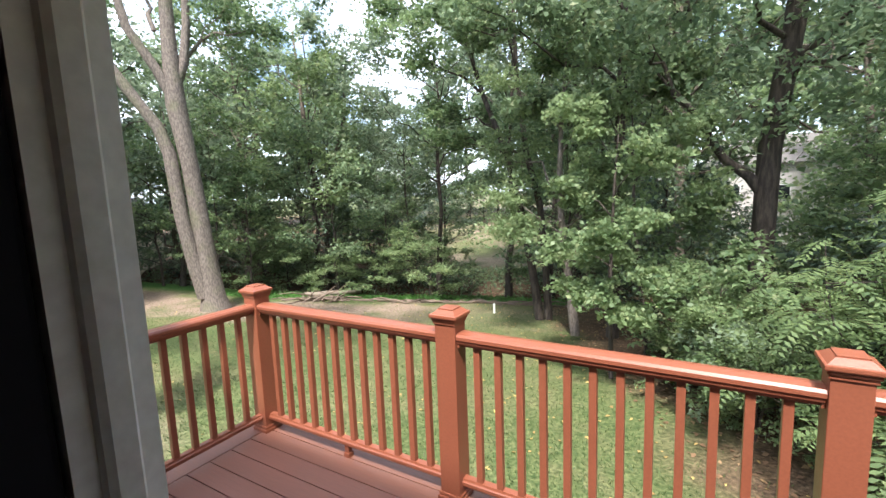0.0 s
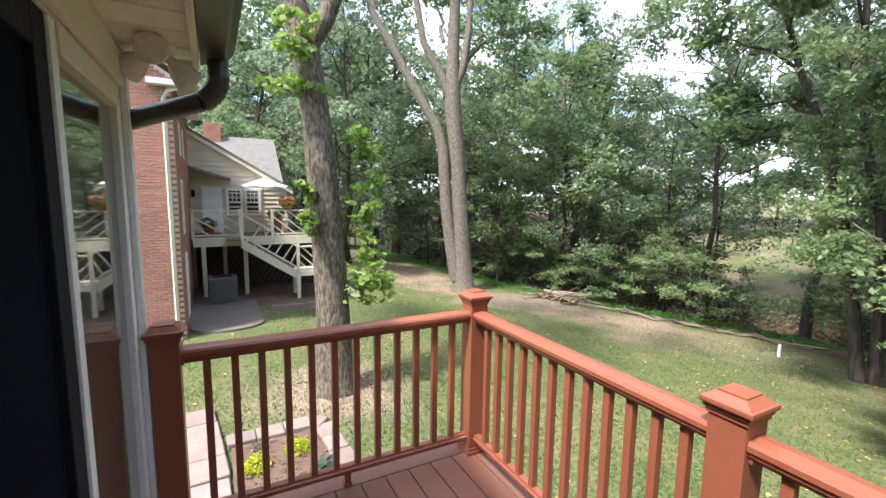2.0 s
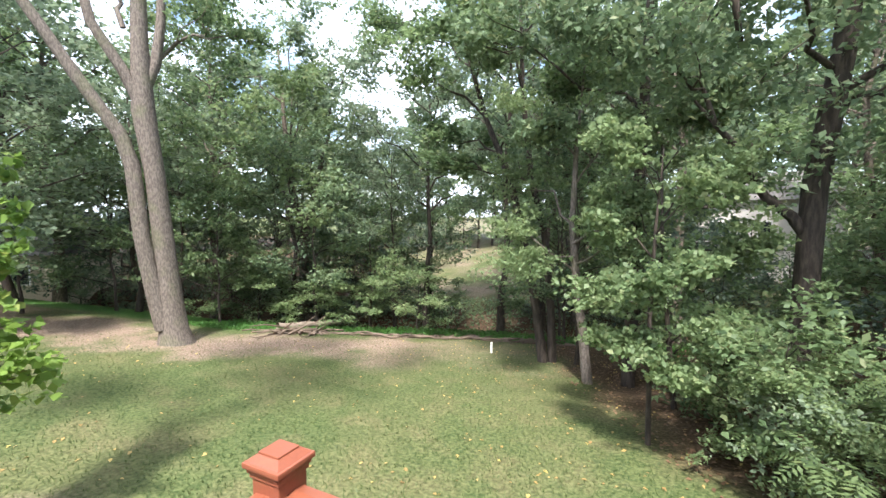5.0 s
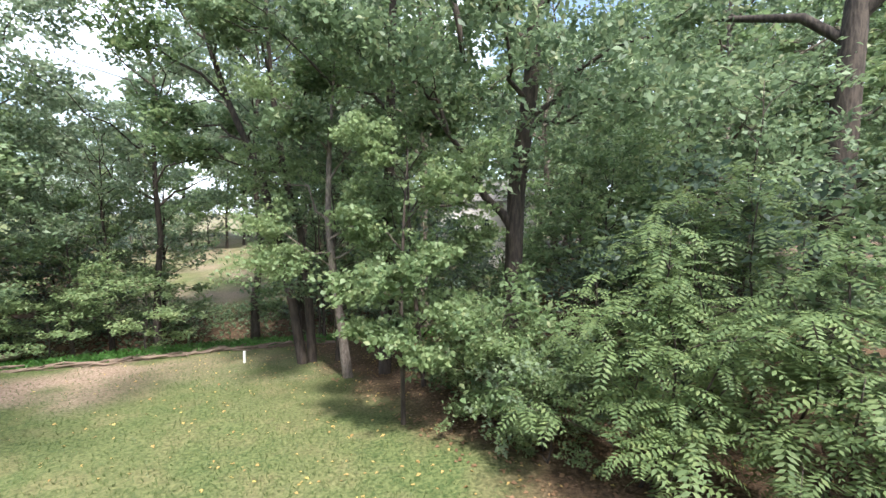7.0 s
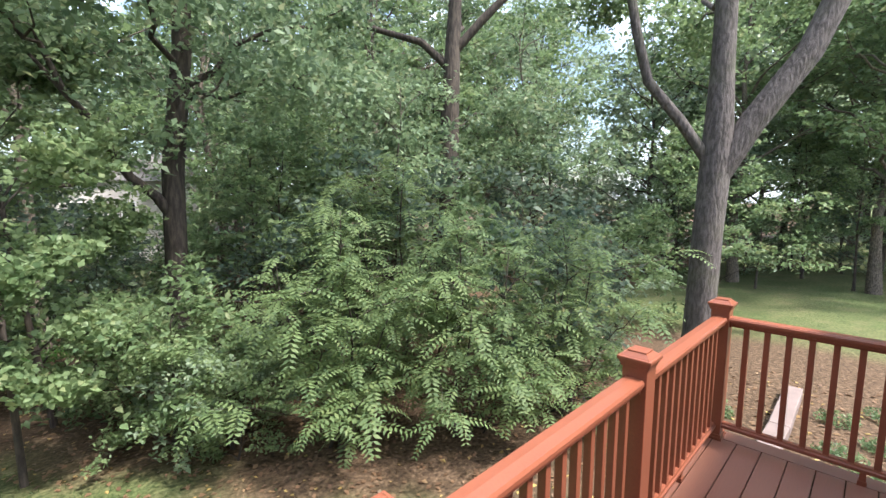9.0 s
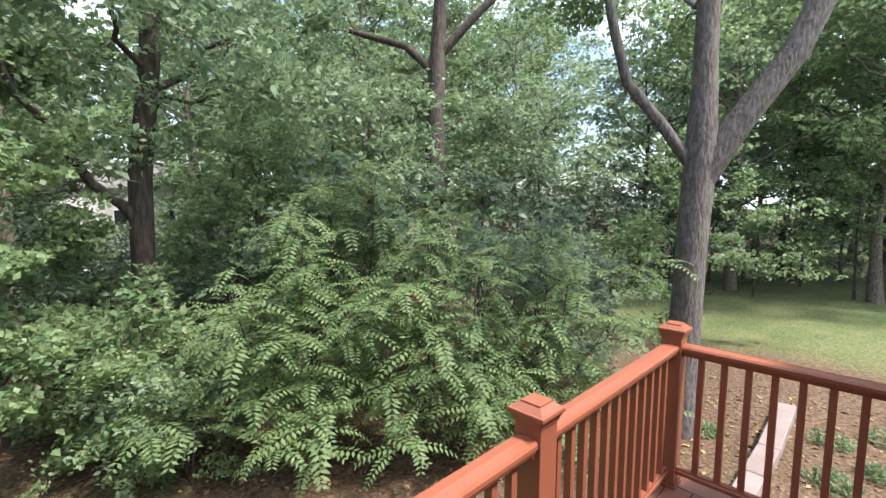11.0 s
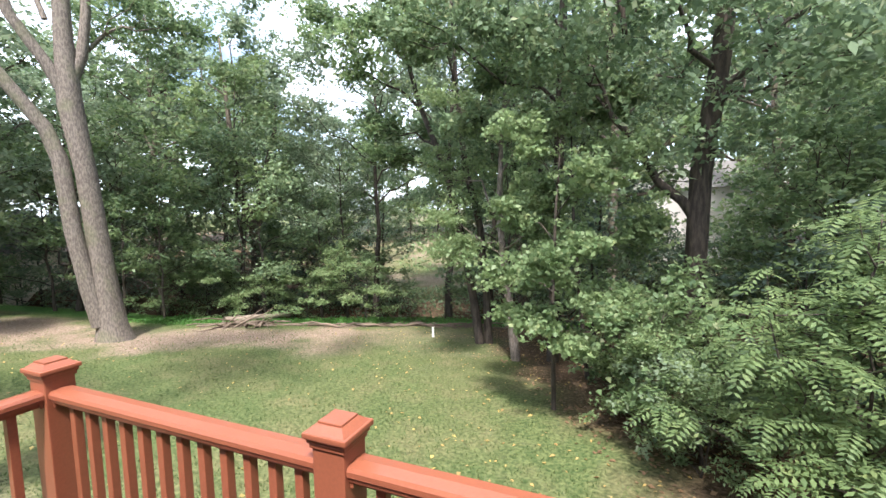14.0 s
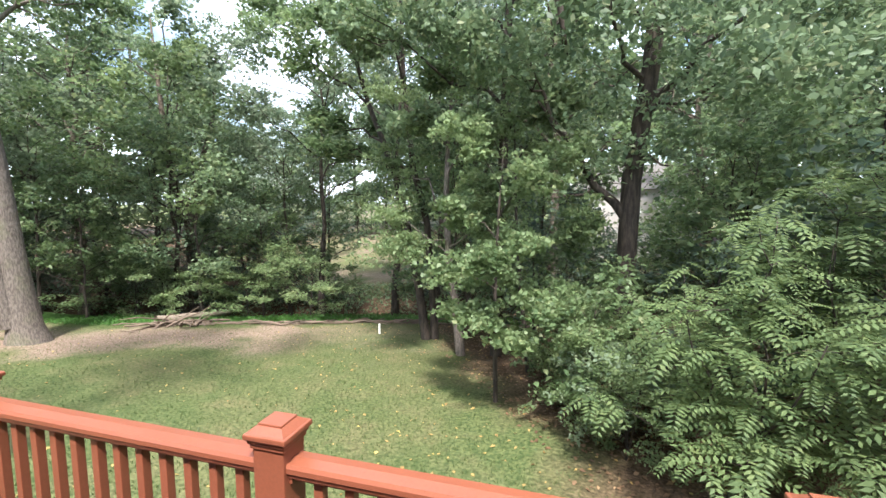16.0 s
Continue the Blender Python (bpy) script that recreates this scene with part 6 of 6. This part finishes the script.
def stake(x, y):
    ob = empty("boundary_stake", gpos(x, y), "short white painted boundary stake in the lawn", "stake")
    part("post", boxed(-0.035, 0.035, -0.035, 0.035, -0.2, 0.40, bevel=0.006), STAKEWHITE, ob)
    part("top", boxed(-0.03, 0.03, -0.03, 0.03, 0.40, 0.415, bevel=0.005), STAKEWHITE, ob)


stake(-4.72, 14.5)


def drain_pipe():
    pts = [(-0.62 - 0.02 * i, -1.25 + 0.03 * i, -2.30 + 0.9 - 0.12 * i) for i in range(8)]
    v, f = tube_data(pts, [0.055 + (0.006 if i % 2 else 0) for i in range(8)], 14)
    ob = mesh_object("drain_pipe", v, f, BLACKPLASTIC)
    tagged(ob, "black corrugated drain pipe beside the deck", "drain pipe")


def log_pile():
    rng = np.random.default_rng(15)
    for i in range(26):
        x = -15 + i * 0.62
        y = bank_line(x) + rng.uniform(-0.25, 0.35)
        a = rng.uniform(-0.3, 0.3) + 0.4
        ln = rng.uniform(0.8, 2.2)
        r = rng.uniform(0.025, 0.07)
        z = ground_z(x, y) + r
        p = bent((x, y, z), (x + ln * math.cos(a), y + ln * math.sin(a), ground_z(x + ln * math.cos(a), y + ln * math.sin(a)) + r + rng.uniform(0, 0.12)), rng, 4, 0.06)
        v, f = tube_data(p, [r, r, r * 0.9, r * 0.8, r * 0.5], 7)
        tagged(mesh_object("fallen_branch", v, f, DEADWOOD), "weathered fallen branch along the creek bank", "branch", "branches on the bank")
    for x, y, s in ((-13.3, 12.25, 1.1), (-12.7, 12.6, 0.9), (-12.1, 12.9, 0.8)):
        for k in range(9):
            a, e = rng.uniform(0, 6.28), rng.uniform(0.02, 0.42)
            ln = rng.uniform(0.7, 1.6) * s
            r = rng.uniform(0.025, 0.06)
            p = bent((x - 0.4 * ln * math.cos(a), y - 0.4 * ln * math.sin(a), ground_z(x, y) + 0.05), (x + ln * math.cos(a), y + ln * math.sin(a), ground_z(x, y) + ln * e), rng, 3, 0.1)
            v, f = tube_data(p, [r, r * 0.85, r * 0.65, r * 0.3], 6)
            tagged(mesh_object("fallen_branch", v, f, DEADWOOD), "weathered fallen branch along the creek bank", "branch", "branches on the bank")
    # broken sticks washed up in a line along the bank's edge
    for i in range(110):
        x = rng.uniform(-13.5, -4.2)
        y = bank_line(x) + rng.normal() * 0.16
        a, ln, r = rng.normal() * 0.5 + 0.45, rng.uniform(0.25, 0.9), rng.uniform(0.01, 0.03)
        z = ground_z(x, y) + r
        p = bent((x, y, z), (x + ln * math.cos(a), y + ln * math.sin(a), z + rng.uniform(0, 0.12)), rng, 2, 0.1)
        v, f = tube_data(p, [r, r * 0.9, r * 0.5], 5)
        tagged(mesh_object("stick", v, f, DEADWOOD), "grey broken stick washed up along the creek bank", "stick", "sticks on the bank")
    # long barkless log beyond the strip of grass
    (ax, ay), (bx, by) = polar(49.0, 21.2), polar(41.5, 22.6)
    p = bent((ax, ay, ground_z(ax, ay) + 0.15), (bx, by, ground_z(bx, by) + 0.3), rng, 5, 0.02)
    v, f = tube_data(p, [0.17, 0.16, 0.15, 0.13, 0.11, 0.08], 10, 0.06, rng)
    tagged(mesh_object("fallen_log", v, f, PALEWOOD), "long pale barkless log lying beyond the creek bank", "log")


log_pile()
drain_pipe()


def scattered(name, label, material, spots, size, seed, wide=0.7, lift=0.012):
    rng = np.random.default_rng(seed)
    pts = np.array([(x, y, ground_z(x, y) + lift) for x, y in spots])
    q = leaf_quads(pts, size, rng, 3.0, wide)
    ob = quads_object(name, q, material)
    return tagged(ob, label, "leaves", kind="stuff")


def lawn_spots(n, seed, keep):
    rng = np.random.default_rng(seed)
    out = []
    while len(out) < n:
        x, y = rng.uniform(-19, 14), rng.uniform(-3, 19)
        if keep(x, y, rng):
            out.append((x, y))
    return out


scattered("fallen_leaves", "yellow and brown fallen leaves scattered on the lawn", DRYLEAF, lawn_spots(2400, 1, lambda x, y, r: y < bank_line(x) and r.random() < 0.35 + 0.65 * max(0, min(1, (wood_edge(x, y) + 6) / 6))), 0.085, 101)
def bed_spots(n, seed):
    rng = np.random.default_rng(seed)
    return [(rng.uniform(-4.7, -1.6), rng.uniform(-1.25, -0.05)) for _ in range(n)]


scattered("leaf_litter", "brown leaf scraps on the planting bed's mulch", DRYLEAF_BROWN, bed_spots(700, 4), 0.055, 105, 0.6, 0.09)
scattered("leaf_litter", "brown leaf litter on the wood's floor", DRYLEAF_BROWN, lawn_spots(6000, 2, lambda x, y, r: wood_edge(x, y) > 0.3), 0.10, 102)


def grass_tufts():
    """Blades over the mown lawn, one loose mesh."""
    rng = np.random.default_rng(103)
    spots = lawn_spots(42000, 3, lambda x, y, r: (y - bank_line(x)) * 0.86 < -1.5 + r.normal() * 1.2 and wood_edge(x, y) < r.normal() * 0.6 and not (x < -10.3 and y < 0) and not (-5 < x < -1.3 and -1.3 < y < 0.2) and r.random() < min(1, 60 / ((x - 1.8) ** 2 + (y + 1) ** 2)) + 0.12)
    p = np.array([(x, y, ground_z(x, y) - 0.005) for x, y in spots])
    n = len(p)
    a = rng.uniform(0, 6.28, n)
    side = np.stack([np.cos(a), np.sin(a), np.zeros(n)], axis=1) * rng.uniform(0.005, 0.012, n)[:, None]
    tip = np.stack([rng.normal(size=n) * 0.03, rng.normal(size=n) * 0.03, rng.uniform(0.03, 0.075, n)], axis=1)
    q = np.stack([p - side, p + side, p + tip + side * 0.2, p + tip - side * 0.2], axis=1)
    tagged(quads_object("grass", q, BLADE), "short mown grass blades of the back lawn", "grass", kind="stuff")


grass_tufts()


def bank_ferns():
    """Lush low growth on the creek's near bank."""
    rng = np.random.default_rng(104)
    pts = []
    while len(pts) < 9000:
        x = rng.uniform(-18, 3)
        d = rng.uniform(0.2, 3.3)
        y = bank_line(x) + d / 0.86
        pts.append((x, y, ground_z(x, y) + rng.uniform(0.02, 0.16)))
    tagged(quads_object("bank_growth", leaf_quads(np.array(pts), 0.17, rng, 0.3, 0.25), LEAF_LUSH), "lush low green growth on the creek bank", "ground cover", kind="stuff")
    pts = []
    while len(pts) < 9000:
        x = rng.uniform(-18, 2)
        y = bank_line(x) + rng.uniform(3.4, 10.0) / 0.86
        pts.append((x, y, ground_z(x, y) + rng.uniform(0.02, 0.35)))
    tagged(quads_object("creek_ivy", leaf_quads(np.array(pts), 0.2, rng, 0.7, 0.6), LEAF_DARK), "dark ivy and weeds covering the far creek bank", "ground cover", kind="stuff")


bank_ferns()


# ---- far houses between the trees ----
def far_house(label, yaw, dist, w, d, h, roof, wall_mat, roof_mat, turn, base=0.0):
    x, y = polar(yaw, dist)
    ob = empty("far_house", (x, y, ground_z(x, y) + base), label, "house", "houses beyond the wood")
    ob.rotation_euler = (0, 0, radians(turn))
    part("wall", boxed(-w / 2, w / 2, -d / 2, d / 2, -1.5, h), wall_mat, ob)
    part("roof", prism(bmesh.new(), [(-d / 2 - 0.4, h - 0.1), (d / 2 + 0.4, h - 0.1), (0, h + roof)], "x", -w / 2 - 0.4, w / 2 + 0.4), roof_mat, ob)
    for i in range(3):
        xx = -w / 2 + w * (i + 0.5) / 3
        f = part("window", boxed(xx - 0.5, xx + 0.5, -d / 2 - 0.04, -d / 2 - 0.002, h * 0.45, h * 0.45 + 1.3), WHITE, ob)
        part("pane", boxed(xx - 0.42, xx + 0.42, -d / 2 - 0.055, -d / 2 - 0.042, h * 0.45 + 0.08, h * 0.45 + 1.22), DARKPANE, f)


far_house("pale house with a grey roof glimpsed through the trees", 73, 44, 12, 8, 3.6, 2.6, BEIGE, SHINGLE, 40)
far_house("white house glimpsed through the trees", -8.5, 48, 10, 8, 5.6, 2.4, PALEWALL, SHINGLE, -10, 0.9)
